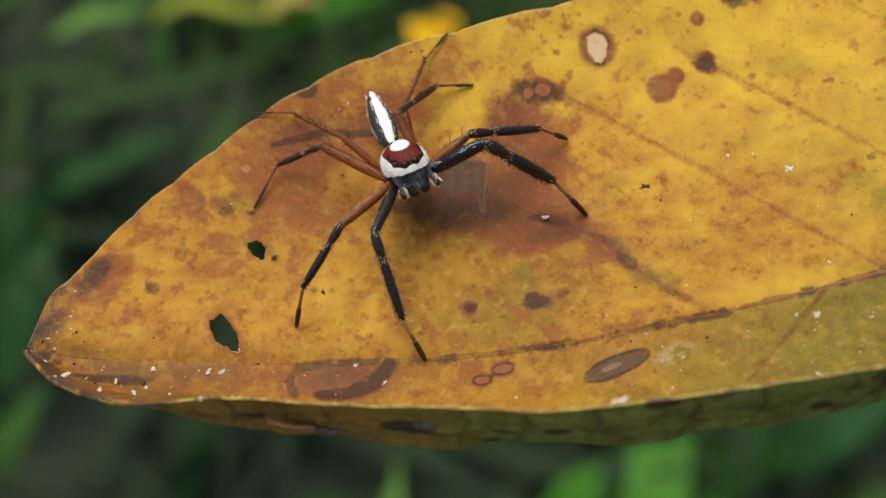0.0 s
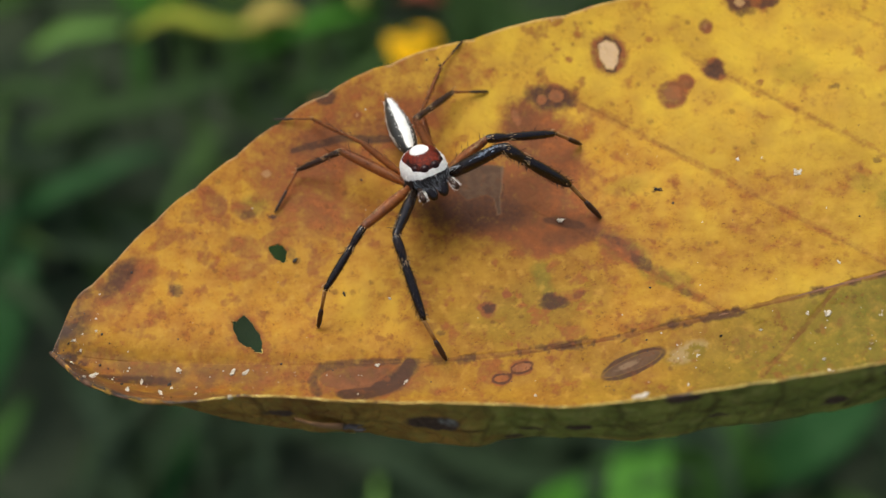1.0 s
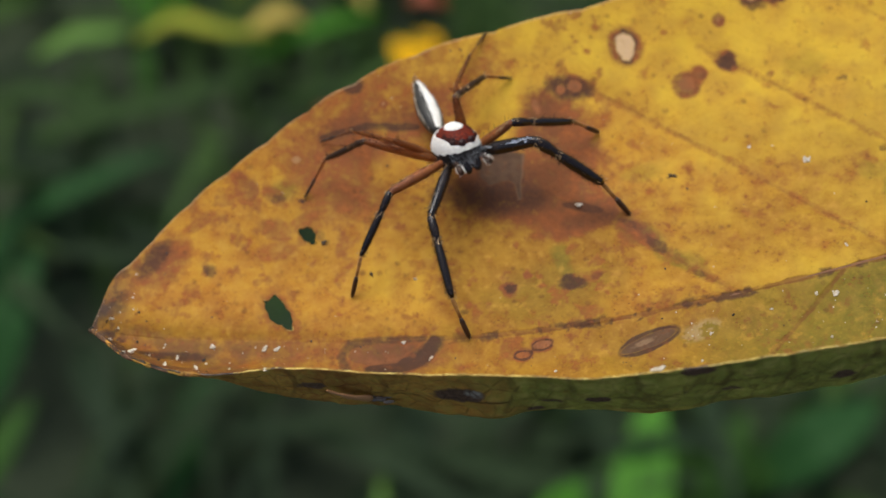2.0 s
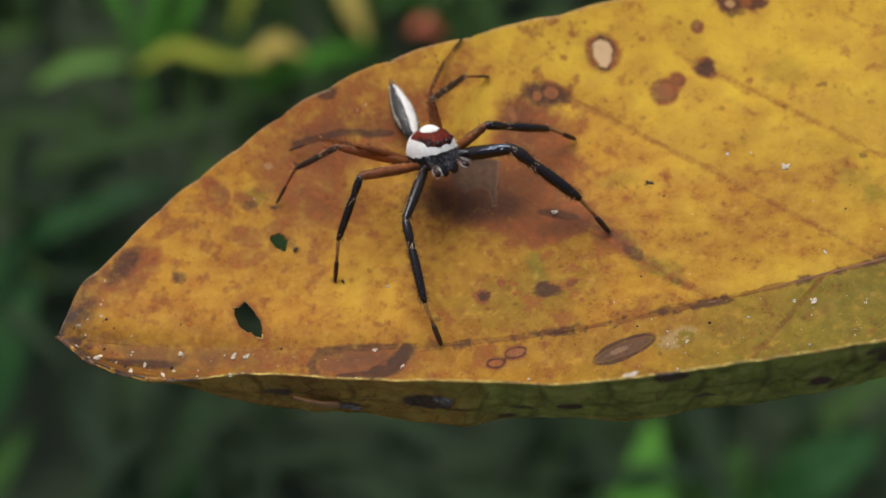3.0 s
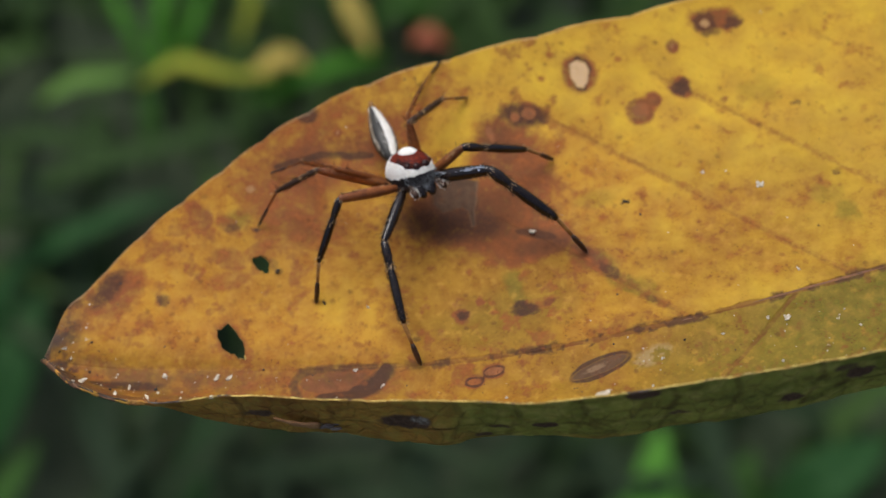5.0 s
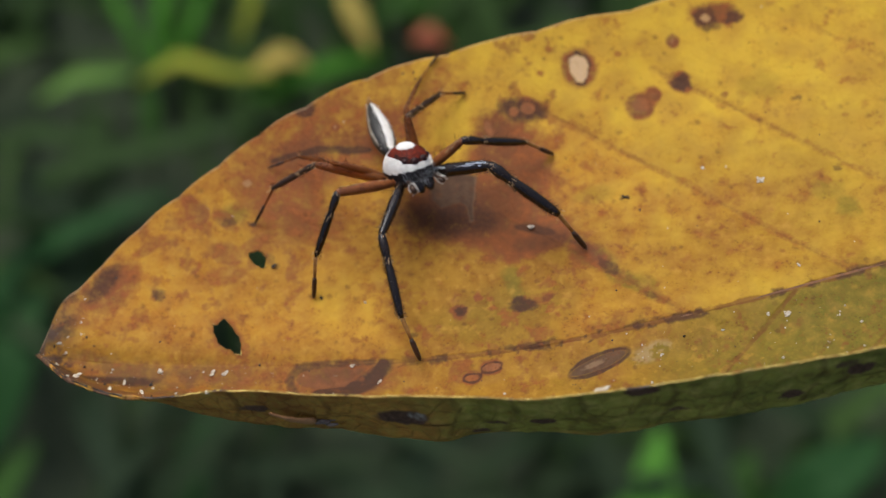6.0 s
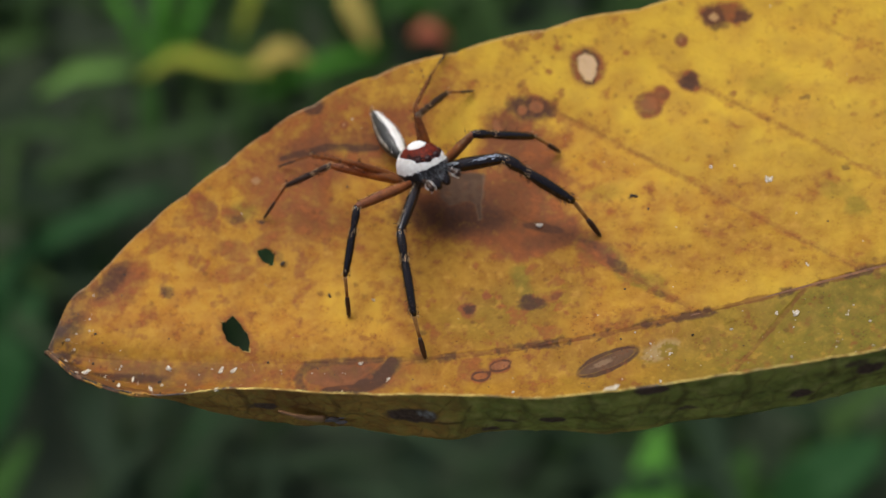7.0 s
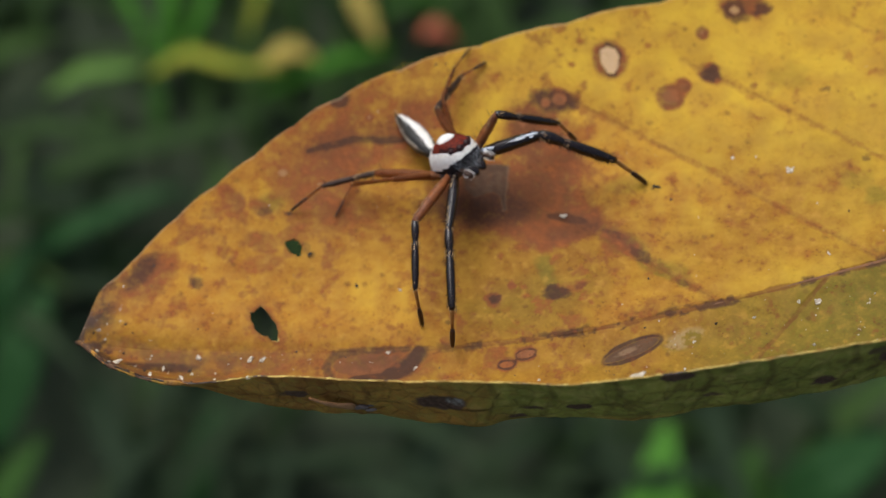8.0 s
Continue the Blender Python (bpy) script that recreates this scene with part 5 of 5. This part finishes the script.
def build_leg(spider, key):
    hip, rf, rt, rm, femur_mat, tibia_mat, stances = LEGS[key]
    rng = random.Random(key)
    hips = [tuple((body_frame(b) @ (Vector(hip) * MM)) / MM) for b in BODY_STANCES]
    lf = mean_length(hips, [s[0] for s in stances])
    lt = mean_length([s[0] for s in stances], [s[1] for s in stances])
    lm = mean_length([s[1] for s in stances], [s[2] for s in stances])
    first = key.endswith("first")

    def bristles(bm, length, radius, count, reach, under=False, mat=1):
        for _ in range(count):
            x = rng.uniform(0.06, 0.98) * length
            t = rng.gauss(-math.pi / 2, 0.5) if under else rng.uniform(0, 2 * math.pi)
            out = Vector((0, math.cos(t), math.sin(t)))
            hair_into(bm, Vector((x, 0, 0)) + out * radius * 0.85, out + Vector((rng.uniform(0.3, 0.9), 0, 0)), reach * rng.uniform(0.6, 1.2), 0.014, Vector((reach * 0.2, 0, 0)), mat)

    def spines(bm, length, radius, count, mat=1):
        for i in range(count):
            x = length * (0.2 + 0.7 * i / max(count - 1, 1))
            t = math.pi / 2 + rng.choice((-0.7, 0.0, 0.7))
            out = Vector((0, math.cos(t), math.sin(t)))
            hair_into(bm, Vector((x, 0, 0)) + out * radius * 0.8, out + Vector((0.5, 0, 0)), 0.5, 0.022, Vector((0.1, 0, 0)), mat)

    bm = bmesh.new()      # coxa, trochanter and femur
    tube_into(bm, [(-0.25, rf * 0.7, 0), (0.05, rf * 0.78, 0), (0.30, rf * 0.70, 0), (0.5, rf * 0.86, 0), (lf * 0.35, rf * 1.08, 0.02), (lf * 0.65, rf * 1.04, 0.02),
                   (lf * 0.9, rf * 0.86, 0), (lf * 0.98, rf * 0.72, 0), (lf + rt * 0.3, rf * 0.5, 0)])
    bristles(bm, lf, rf, 150 if first else 70, 0.22)
    spines(bm, lf, rf, 6 if femur_mat is orange_mat else 3)
    if key.endswith(("first", "second")):      # a line of pale hairs along the top, imitating the sheen on the left front
        for _ in range(110 if key == "left_first" else 50):
            x, t = rng.uniform(0.10, 0.95) * lf, rng.gauss(0.30, 0.16)
            hair_into(bm, Vector((x, -math.sin(t) * rf * 1.0, math.cos(t) * rf * 1.04)), (1, -0.1, 0.06), 0.22, 0.016, None, 2)
    femur = part("leg", bm, femur_mat, spider, "black hairy front leg" if first else "amber and black jointed leg")
    femur.data.materials.append(bristle_mat)
    femur.data.materials.append(sheen_hair_mat if key == "left_first" else gold_hair_mat)
    bm = bmesh.new()      # patella and tibia
    pat = min(lt * 0.30, 1.5)
    tube_into(bm, [(-rt * 0.4, rt * 0.6, 0), (0.1, rt * 0.95, 0), (pat * 0.5, rt * 1.06, 0.02), (pat * 0.85, rt * 0.86, 0), (pat, rt * 0.74, 0), (pat + 0.12, rt * 0.82, 0),
                   (pat + (lt - pat) * 0.35, rt * 1.04, 0), (pat + (lt - pat) * 0.7, rt * 0.95, 0), (lt * 0.95, rt * 0.72, 0), (lt, rt * 0.5, 0)])
    bristles(bm, lt, rt, 190 if first else 110, 0.17)
    if first:
        bristles(bm, lt, rt, 170, 0.34, True)
        bristles(bm, lt, rt, 40, 0.3)
    spines(bm, lt, rt, 4)
    for _ in range(34 if not key.endswith("fourth") else 8):      # golden hair lying over the joints
        t, x = rng.uniform(-0.4, 3.5), max(rng.choice((0.0, 0.1, pat, pat + 0.1, lt * 0.96)) + rng.gauss(0, 0.16), -0.1)
        out = Vector((0, math.cos(t), math.sin(t)))
        hair_into(bm, Vector((x, 0, 0)) + out * rt * 0.92, out * 0.3 + Vector((1, 0, 0)), 0.20, 0.017, None, 2)
    tibia = part("tibia", bm, tibia_mat, femur)
    tibia.data.materials.append(bristle_mat)
    tibia.data.materials.append(gold_hair_mat)
    bm = bmesh.new()      # pale metatarsus, dark tarsus with its tuft
    thin = key.endswith(("third", "fourth"))
    tube_into(bm, [(-0.05, rm * 0.7, 0), (0.1, rm * 0.95, 0), (lm * 0.3, rm * 0.85, 0), (lm * 0.50, rm * 0.72, 0)], 10, 0)
    fat = 1.0 if thin else 1.15
    tube_into(bm, [(lm * 0.48, rm * 0.8, 0), (lm * 0.58, rm * 1.05 * fat, 0), (lm * 0.78, rm * 1.05 * fat, 0), (lm * 0.93, rm * 0.85 * fat, 0), (lm, rm * 0.45, 0)], 10, 1)
    for _ in range(34):
        t, x = rng.uniform(0, 6.28), rng.uniform(0.5, 1.0) * lm
        out = Vector((0, math.cos(t), math.sin(t)))
        hair_into(bm, Vector((x, 0, 0)) + out * rm * 0.7, out * 0.8 + Vector((1, 0, 0)), 0.16, 0.010, None, 2)
    foot = part("foot", bm, amber_mat if thin else tan_mat, femur, "thin pale foot with a dark tip")
    foot.data.materials.append(brown_mat)
    foot.data.materials.append(bristle_mat)
    return femur, tibia, foot


def build_spider():
    rng = random.Random(12)
    root = tagged(new("spider"), "black and white jumping spider standing on the yellow leaf", "spider")
    bm, units = shaped_ball(carapace_point)
    carapace = part("carapace", bm, carapace_mat, root, "black head and thorax with red cap and white band")

    def cap_edge(p):
        """Height of the cap's lower edge: level at the sides, lower over the face."""
        return 0.98 - 0.26 * ramp(p[0], 0.55, 1.55)

    def red(u):
        p = carapace_point(u)
        return ramp(p[2], cap_edge(p) - 0.05, cap_edge(p) + 0.05) * ramp(p[0], -0.60, -0.40)

    def white(u):
        p = carapace_point(u)
        low = -0.12 + 0.24 * max(p[0] + 0.1, 0)
        edge = cap_edge(p)
        band = ramp(p[2], low, low + 0.12) * (1 - ramp(p[2], edge - 0.04, edge + 0.06))
        back = ramp(-p[0], 0.20, 0.42) * ramp(p[2], -0.1, 0.1) * (1 - ramp(-p[0], 1.45, 1.65)) * ramp(abs(p[1]), 0.05, 0.25)
        return max(band, back)

    def rim(u):
        """The dark line of the eyes round the cap."""
        p = carapace_point(u)
        edge = cap_edge(p)
        lump = 0.5 + 0.5 * math.sin(9.0 * math.atan2(p[1], p[0]))
        return ramp(p[2], edge - 0.04, edge + 0.02) * (1 - ramp(p[2], edge + 0.10 + 0.12 * lump, edge + 0.20 + 0.14 * lump)) * ramp(p[0], 0.0, 0.5) * 0.8

    with_masks(carapace, units, {"red": red, "white": white, "rim": rim})
    bm, units = shaped_ball(lambda u: (0.14 + 0.60 * u.x, 0.54 * u.y, 1.40 + 0.20 * u.z - 0.08 * u.x * u.x - 0.06 * u.y * u.y), 32, 16)
    part("white_spot", bm, white_hair_mat, carapace, "oval patch of white hair")
    for s in (-1, 1):
        ball("eye", carapace, eye_mat, (1.40, 0.30 * s, 0.78), (0.24, 0.28, 0.24), "large glossy dark eye")
        ball("eye", carapace, eye_mat, (1.08, 0.74 * s, 0.84), (0.20, 0.20, 0.18))
        ball("eye", carapace, eye_mat, (0.62, 0.94 * s, 0.95), (0.06, 0.06, 0.06))
        ball("eye", carapace, eye_mat, (-0.15, 0.90 * s, 0.96), (0.12, 0.12, 0.11))
    # fine hair: white along the band, grey on the face
    bm = bmesh.new()
    for _ in range(900):
        u = Vector((rng.gauss(0, 1), rng.gauss(0, 1), rng.gauss(0, 1))).normalized()
        p = Vector(carapace_point(u))
        if white(u) > 0.5:
            hair_into(bm, p, u * 0.7 + Vector((0.8, 0, -0.2)), 0.12, 0.012, (0.05, 0, -0.04))
    part("hair", bm, white_hair_mat, carapace, "band of white hair round the head")
    bm = bmesh.new()
    for _ in range(230):
        y, z = rng.uniform(-1.1, 1.1), rng.uniform(-0.40, 0.45)
        p = Vector((1.52 - 0.35 * abs(y) ** 2, y, z))
        hair_into(bm, p, (0.9, rng.uniform(-0.5, 0.5), -0.6), rng.uniform(0.22, 0.5), 0.009, (0.05, -0.12 * y, -0.2))
    part("hair", bm, pale_hair_mat, carapace, "pale grey facial hair")
    bm = bmesh.new()
    for _ in range(420):
        t, r = rng.uniform(0, 6.28), math.sqrt(rng.random())
        hair_into(bm, (0.10 + 0.58 * r * math.cos(t), 0.52 * r * math.sin(t), 1.55 - 0.18 * r * r), (0.9, 0.3 * math.sin(t), 0.35), 0.14, 0.014, (0.06, 0, -0.08))
    part("hair", bm, white_hair_mat, carapace, "tuft of white hair on the head")
    bm = bmesh.new()
    for _ in range(620):
        u = Vector((rng.gauss(0, 1), rng.gauss(0, 1), abs(rng.gauss(0, 1)))).normalized()
        if red(u) > 0.6:
            hair_into(bm, carapace_point(u), u * 0.5 + Vector((0.8, 0, 0)), 0.13, 0.014, None)
    part("hair", bm, red_hair_mat, carapace, "dark red velvet of the cap")
    # jaws and feelers
    for s in (-1, 1):
        bm, _u = shaped_ball(lambda u: (1.34 + 0.34 * u.x + 0.25 * (0.5 - u.z), (0.36 + 0.05 * u.z) * s + 0.34 * u.y, -0.60 + 0.50 * u.z), 24, 16)
        part("jaw", bm, black_mat, root, "stout black jaw")
        bm = bmesh.new()
        tube_into(bm, [(0, 0.15, 0), (0.4, 0.16, 0.03), (0.65, 0.14, 0.02), (0.78, 0.19, 0), (1.0, 0.21, -0.03), (1.2, 0.12, -0.05)], 12)
        for _ in range(80):
            t, x = rng.uniform(0, 6.28), rng.uniform(0.5, 1.15)
            out = Vector((0, math.cos(t), math.sin(t)))
            hair_into(bm, Vector((x, 0, 0)) + out * 0.18, out + Vector((0.9, 0, 0)), 0.17, 0.014, None, 1)
        palp = part("feeler", bm, brown_mat, root, "short feeler with white-haired tip")
        palp.data.materials.append(white_hair_mat)
        palp.matrix_basis = Matrix.Translation(Vector((1.0, 0.80 * s, -0.25)) * MM) @ pose(0, 0, 0, 0, 22, 12 * s)
    # abdomen, in its own frame: +x runs back from the waist
    def abdomen_point(u):
        s = (1 - u.x) / 2
        r = float(spline([0.0, 0.04, 0.14, 0.32, 0.52, 0.75, 0.92, 1.0], [0.02, 0.26, 0.52, 0.70, 0.68, 0.46, 0.22, 0.03], 1 - s))
        return (4.9 * (1 - s), r * u.y / max(math.hypot(u.y, u.z), 1e-6) * 1.0, r * 0.92 * u.z / max(math.hypot(u.y, u.z), 1e-6) + 0.1)

    bm, units = shaped_ball(lambda u: abdomen_point(Vector((u.z, u.x, u.y))), 64, 60)
    abdomen = part("abdomen", bm, abdomen_mat, root, "long tapering abdomen with white back stripe")
    lengthwise = lambda u: (1 + u.z) / 2
    turned = lambda u: abs(math.atan2(u.x, u.y))      # 0 on the back, pi below
    with_masks(abdomen, units, {
        "white": lambda u: (1 - ramp(turned(u) + 0.04 * math.sin(lengthwise(u) * 34) + 0.02 * math.sin(lengthwise(u) * 71), 0.38, 0.50)) * ramp(lengthwise(u), 0.05, 0.09) * (1 - ramp(lengthwise(u), 0.93, 0.97)),
        "pale": lambda u: (ramp(turned(u), 0.90, 0.98) * (1 - ramp(turned(u), 1.05, 1.15)) * 0.25) + ramp(turned(u), 1.35, 1.5) * (1 - ramp(turned(u), 1.62, 1.8)) * ramp(lengthwise(u), 0.1, 0.25)})
    bm = bmesh.new()
    for s in (-1, 1):
        tube_into(bm, [(4.6, 0.13, 0.1 + 0.08 * s), (4.9, 0.12, 0.1 + 0.09 * s), (5.12, 0.05, 0.1 + 0.10 * s)], 8)
    part("spinneret", bm, tan_mat, abdomen, "pale brown spinnerets")
    bm = bmesh.new()
    for _ in range(150):      # cream hair that frays the stripe and lines the flanks
        s, side = rng.uniform(0.07, 0.93), rng.choice((-1, 1))
        t = side * (rng.gauss(0.52, 0.09) if rng.random() < 0.6 else rng.gauss(1.45, 0.12))
        u = Vector((2 * s - 1, math.sin(t) * 0.7, math.cos(t) * 0.7))
        p = Vector(abdomen_point(u))
        out = Vector((0, math.sin(t), math.cos(t)))
        hair_into(bm, p, out * 0.45 + Vector((1, rng.uniform(-0.3, 0.3), 0)), rng.uniform(0.10, 0.22), 0.013, None)
    part("hair", bm, white_hair_mat, abdomen, "cream hair along the abdomen")
    for key in LEGS:      # hip joints, and the plate between them
        hip = LEGS[key][0]
        ball("coxa", root, brown_mat, (hip[0], hip[1] * 0.92, hip[2] - 0.04), (0.36, 0.34, 0.32), "dark brown hip joint")
    ball("sternum", root, brown_mat, (0.0, 0.0, -0.68), (1.15, 0.80, 0.34), "dark underside plate")
    legs = {key: build_leg(root, key) for key in LEGS}
    return root, abdomen, legs


spider, abdomen, spider_legs = build_spider()


# ---- single plants and fallen leaves among the grass ----
sprig("weed", "fresh green narrow leaf rising from the grass", "plant", [(-0.148, 0.438, -0.556), (-0.175, 0.432, -0.552), (-0.195, 0.424, -0.560)], fresh_mat, 0.009)
sprig("weed", "yellow-green arched leaf over the grass", "plant", [(-0.146, 0.436, -0.56), (-0.125, 0.441, -0.548), (-0.105, 0.434, -0.55), (-0.078, 0.440, -0.56)], pale_mat, 0.008)
sprig("weed", "upright green shoot in the grass", "plant", [(-0.140, 0.400, -0.58), (-0.141, 0.425, -0.565), (-0.143, 0.452, -0.56)], mid_mat, 0.010)
sprig("weed", "bright green broad leaf in the grass", "plant", [(0.074, 0.150, -0.59), (0.084, 0.200, -0.562), (0.092, 0.246, -0.55)], lime_mat, 0.026)
sprig("weed", "bright green broad leaf in the grass", "plant", [(0.104, 0.185, -0.59), (0.119, 0.214, -0.565), (0.132, 0.240, -0.56)], mid_mat, 0.018)
sprig("weed", "green broad leaf in the grass", "plant", [(0.028, 0.175, -0.59), (0.050, 0.198, -0.57), (0.075, 0.214, -0.57)], lush_mat, 0.018)
sprig("weed", "bluish green broad leaf in the grass", "plant", [(0.135, 0.215, -0.59), (0.16, 0.226, -0.56), (0.19, 0.245, -0.56)], teal_mat, 0.026)
sprig("weed", "dark green broad leaf in the grass", "plant", [(-0.02, 0.20, -0.59), (-0.012, 0.226, -0.57), (-0.005, 0.255, -0.57)], grass_mat, 0.020)
sprig("weed", "bluish green broad leaf in the grass", "plant", [(-0.20, 0.25, -0.59), (-0.19, 0.29, -0.57), (-0.183, 0.325, -0.57)], teal_mat, 0.022)
sprig("weed", "bluish green broad leaf in the grass", "plant", [(-0.115, 0.20, -0.59), (-0.108, 0.235, -0.57), (-0.10, 0.262, -0.57)], teal_mat, 0.016)
sprig("weed", "green leaf leaning over the grass", "plant", [(-0.21, 0.19, -0.59), (-0.19, 0.22, -0.57), (-0.175, 0.25, -0.57)], mid_mat, 0.016)
sprig("fallen_leaf", "straw-coloured dry leaf caught in the grass", "leaf", [(-0.092, 0.443, -0.562), (-0.077, 0.449, -0.555), (-0.064, 0.447, -0.562)], straw_mat, 0.011)
sprig("fallen_leaf", "straw-coloured dry leaf caught in the grass", "leaf", [(-0.049, 0.500, -0.562), (-0.043, 0.475, -0.555), (-0.034, 0.455, -0.562)], straw_mat, 0.011)
sprig("fallen_leaf", "small orange dead leaf caught in the grass", "leaf", [(-0.014, 0.462, -0.562), (-0.006, 0.463, -0.556), (0.004, 0.459, -0.562)], orange_leaf_mat, 0.009)
sprig("fallen_leaf", "bright yellow dead leaf caught in the grass", "leaf", [(-0.012, 0.439, -0.560), (-0.010, 0.428, -0.555), (-0.009, 0.408, -0.560)], yellow_mat, 0.024)
sprig("fallen_leaf", "small orange dead leaf caught in the grass", "leaf", [(-0.055, 0.389, -0.562), (-0.051, 0.391, -0.558), (-0.046, 0.389, -0.562)], orange_leaf_mat, 0.010)
sprig("weed", "mid-green broad leaf spreading over the grass", "plant", [(0.02, 0.175, -0.60), (0.06, 0.19, -0.575), (0.11, 0.215, -0.575), (0.15, 0.225, -0.58)], mid_mat, 0.045)
sprig("weed", "pale green upright shoot in the grass", "plant", [(-0.031, 0.140, -0.59), (-0.027, 0.175, -0.568), (-0.023, 0.212, -0.565)], fresh_mat, 0.010)
sprig("weed", "green broad leaf leaning over the grass", "plant", [(-0.120, 0.150, -0.59), (-0.085, 0.175, -0.57), (-0.045, 0.196, -0.57)], mid_mat, 0.026)
sprig("weed", "lush green broad leaf leaning over the grass", "plant", [(-0.020, 0.140, -0.59), (0.018, 0.170, -0.57), (0.052, 0.192, -0.57)], lush_mat, 0.026)
sprig("weed", "dark green broad leaf spreading over the grass", "plant", [(-0.17, 0.34, -0.60), (-0.185, 0.37, -0.575), (-0.20, 0.40, -0.575)], grass_mat, 0.03)
sprig("weed", "upright green shoot in the grass", "plant", [(-0.141, 0.450, -0.575), (-0.140, 0.480, -0.56), (-0.142, 0.520, -0.56)], lush_mat, 0.008)
sprig("weed", "narrow lush green leaf in the grass", "plant", [(-0.135, 0.455, -0.575), (-0.122, 0.478, -0.562), (-0.116, 0.510, -0.56)], lush_mat, 0.007)
sprig("weed", "narrow lush green leaf in the grass", "plant", [(-0.146, 0.458, -0.575), (-0.158, 0.478, -0.562), (-0.170, 0.500, -0.56)], lush_mat, 0.007)
sprig("weed", "narrow lush green leaf in the grass", "plant", [(-0.138, 0.470, -0.575), (-0.130, 0.495, -0.562), (-0.126, 0.535, -0.56)], mid_mat, 0.008)
sprig("weed", "lush green leaf lying over the grass", "plant", [(-0.092, 0.436, -0.575), (-0.062, 0.444, -0.562), (-0.026, 0.456, -0.562)], lush_mat, 0.009)
sprig("weed", "lush green leaf lying over the grass", "plant", [(-0.050, 0.466, -0.575), (-0.028, 0.480, -0.562), (0.002, 0.498, -0.562)], mid_mat, 0.010)
sprig("weed", "long dark green leaf arching over the grass", "plant", [(-0.225, 0.375, -0.59), (-0.175, 0.392, -0.568), (-0.120, 0.408, -0.568), (-0.075, 0.430, -0.57)], bright_grass_mat, 0.013)
sprig("weed", "long dark green leaf arching over the grass", "plant", [(-0.220, 0.335, -0.59), (-0.175, 0.352, -0.568), (-0.125, 0.378, -0.568)], teal_mat, 0.012)
sprig("weed", "long bluish green leaf arching over the grass", "plant", [(-0.235, 0.415, -0.59), (-0.195, 0.412, -0.568), (-0.150, 0.402, -0.568)], bright_grass_mat, 0.012)
sprig("weed", "dark bluish green leaf in the grass", "plant", [(-0.215, 0.300, -0.59), (-0.200, 0.320, -0.568), (-0.192, 0.352, -0.568)], teal_mat, 0.014)
sprig("weed", "thin yellow-green bent leaf in the grass", "plant", [(-0.102, 0.470, -0.575), (-0.095, 0.488, -0.562), (-0.098, 0.515, -0.56)], pale_mat, 0.006)
sprig("weed", "mid-green broad leaf spreading over the grass", "plant", [(0.01, 0.485, -0.60), (-0.01, 0.50, -0.575), (-0.03, 0.51, -0.575)], mid_mat, 0.03)


# ---- what moves: the spider turns about on the leaf, step by step ----
TURNS = [(0.0, 0), (1.3, 0), (1.5, 1), (1.7, 2), (2.5, 3), (3.5, 3), (5.3, 3), (6.5, 4), (7.0, 5), (7.5, 6), (8.0, 7)]


def blend(table, t):
    for (t0, a), (t1, b) in zip(TURNS, TURNS[1:]):
        if t <= t1 + 1e-6:
            s = (t - t0) / (t1 - t0)
            s = s * s * (3 - 2 * s) if b in (1, 2, 3) else s ** 1.5 if b == 7 else s
            return np.asarray(table[a], float) * (1 - s) + np.asarray(table[b], float) * s
    return np.asarray(table[-1], float)


def along(a, b, up):
    """A frame at a whose x axis points to b."""
    x = (b - a).normalized()
    y = up.cross(x).normalized()
    z = x.cross(y)
    m = Matrix((x, y, z)).transposed().to_4x4()
    return Matrix.Translation(a * MM) @ m


def motions():
    times = sorted({round(t, 1) for t, _k in TURNS} | {round(0.1 * k, 1) for k in range(13, 27)} | {round(6.5 + 0.1 * k, 1) for k in range(16)})
    bodies = {t: body_frame(blend(BODY_STANCES, t)) for t in times}
    walk(spider, [(t, LEAF_FRAME @ bodies[t]) for t in times])
    rows = []
    for t in times:
        lift, swing = blend(BODY_STANCES, t)[6:8]
        rows.append((t, Matrix.Translation(Vector((-1.75, 0, 0.25)) * MM) @ Matrix.Rotation(radians(180 + swing), 4, "Z") @ Matrix.Rotation(radians(-lift), 4, "Y") @ Matrix.Rotation(radians(float(np.interp(t, [0, 1.5, 2.6, 8.0], [12, 16, 28, 28]))), 4, "X")))
    walk(abdomen, rows)
    for key, (femur, tibia, foot) in spider_legs.items():
        hip, stances = Vector(LEGS[key][0]), LEGS[key][6]
        upper, middle, lower = [], [], []
        for t in times:
            knee, ankle, toe = (Vector(v) for v in blend(stances, t))
            base = bodies[t]
            start = (base @ (hip * MM)) / MM
            up = Vector((0, 0, 1)) + 0.15 * (start - toe)
            f, s, g = along(start, knee, up), along(knee, ankle, up), along(ankle, toe, up)
            upper.append((t, base.inverted() @ f))
            middle.append((t, f.inverted() @ s))
            lower.append((t, f.inverted() @ g))
        walk(femur, upper)
        walk(tibia, middle)
        walk(foot, lower)


motions()
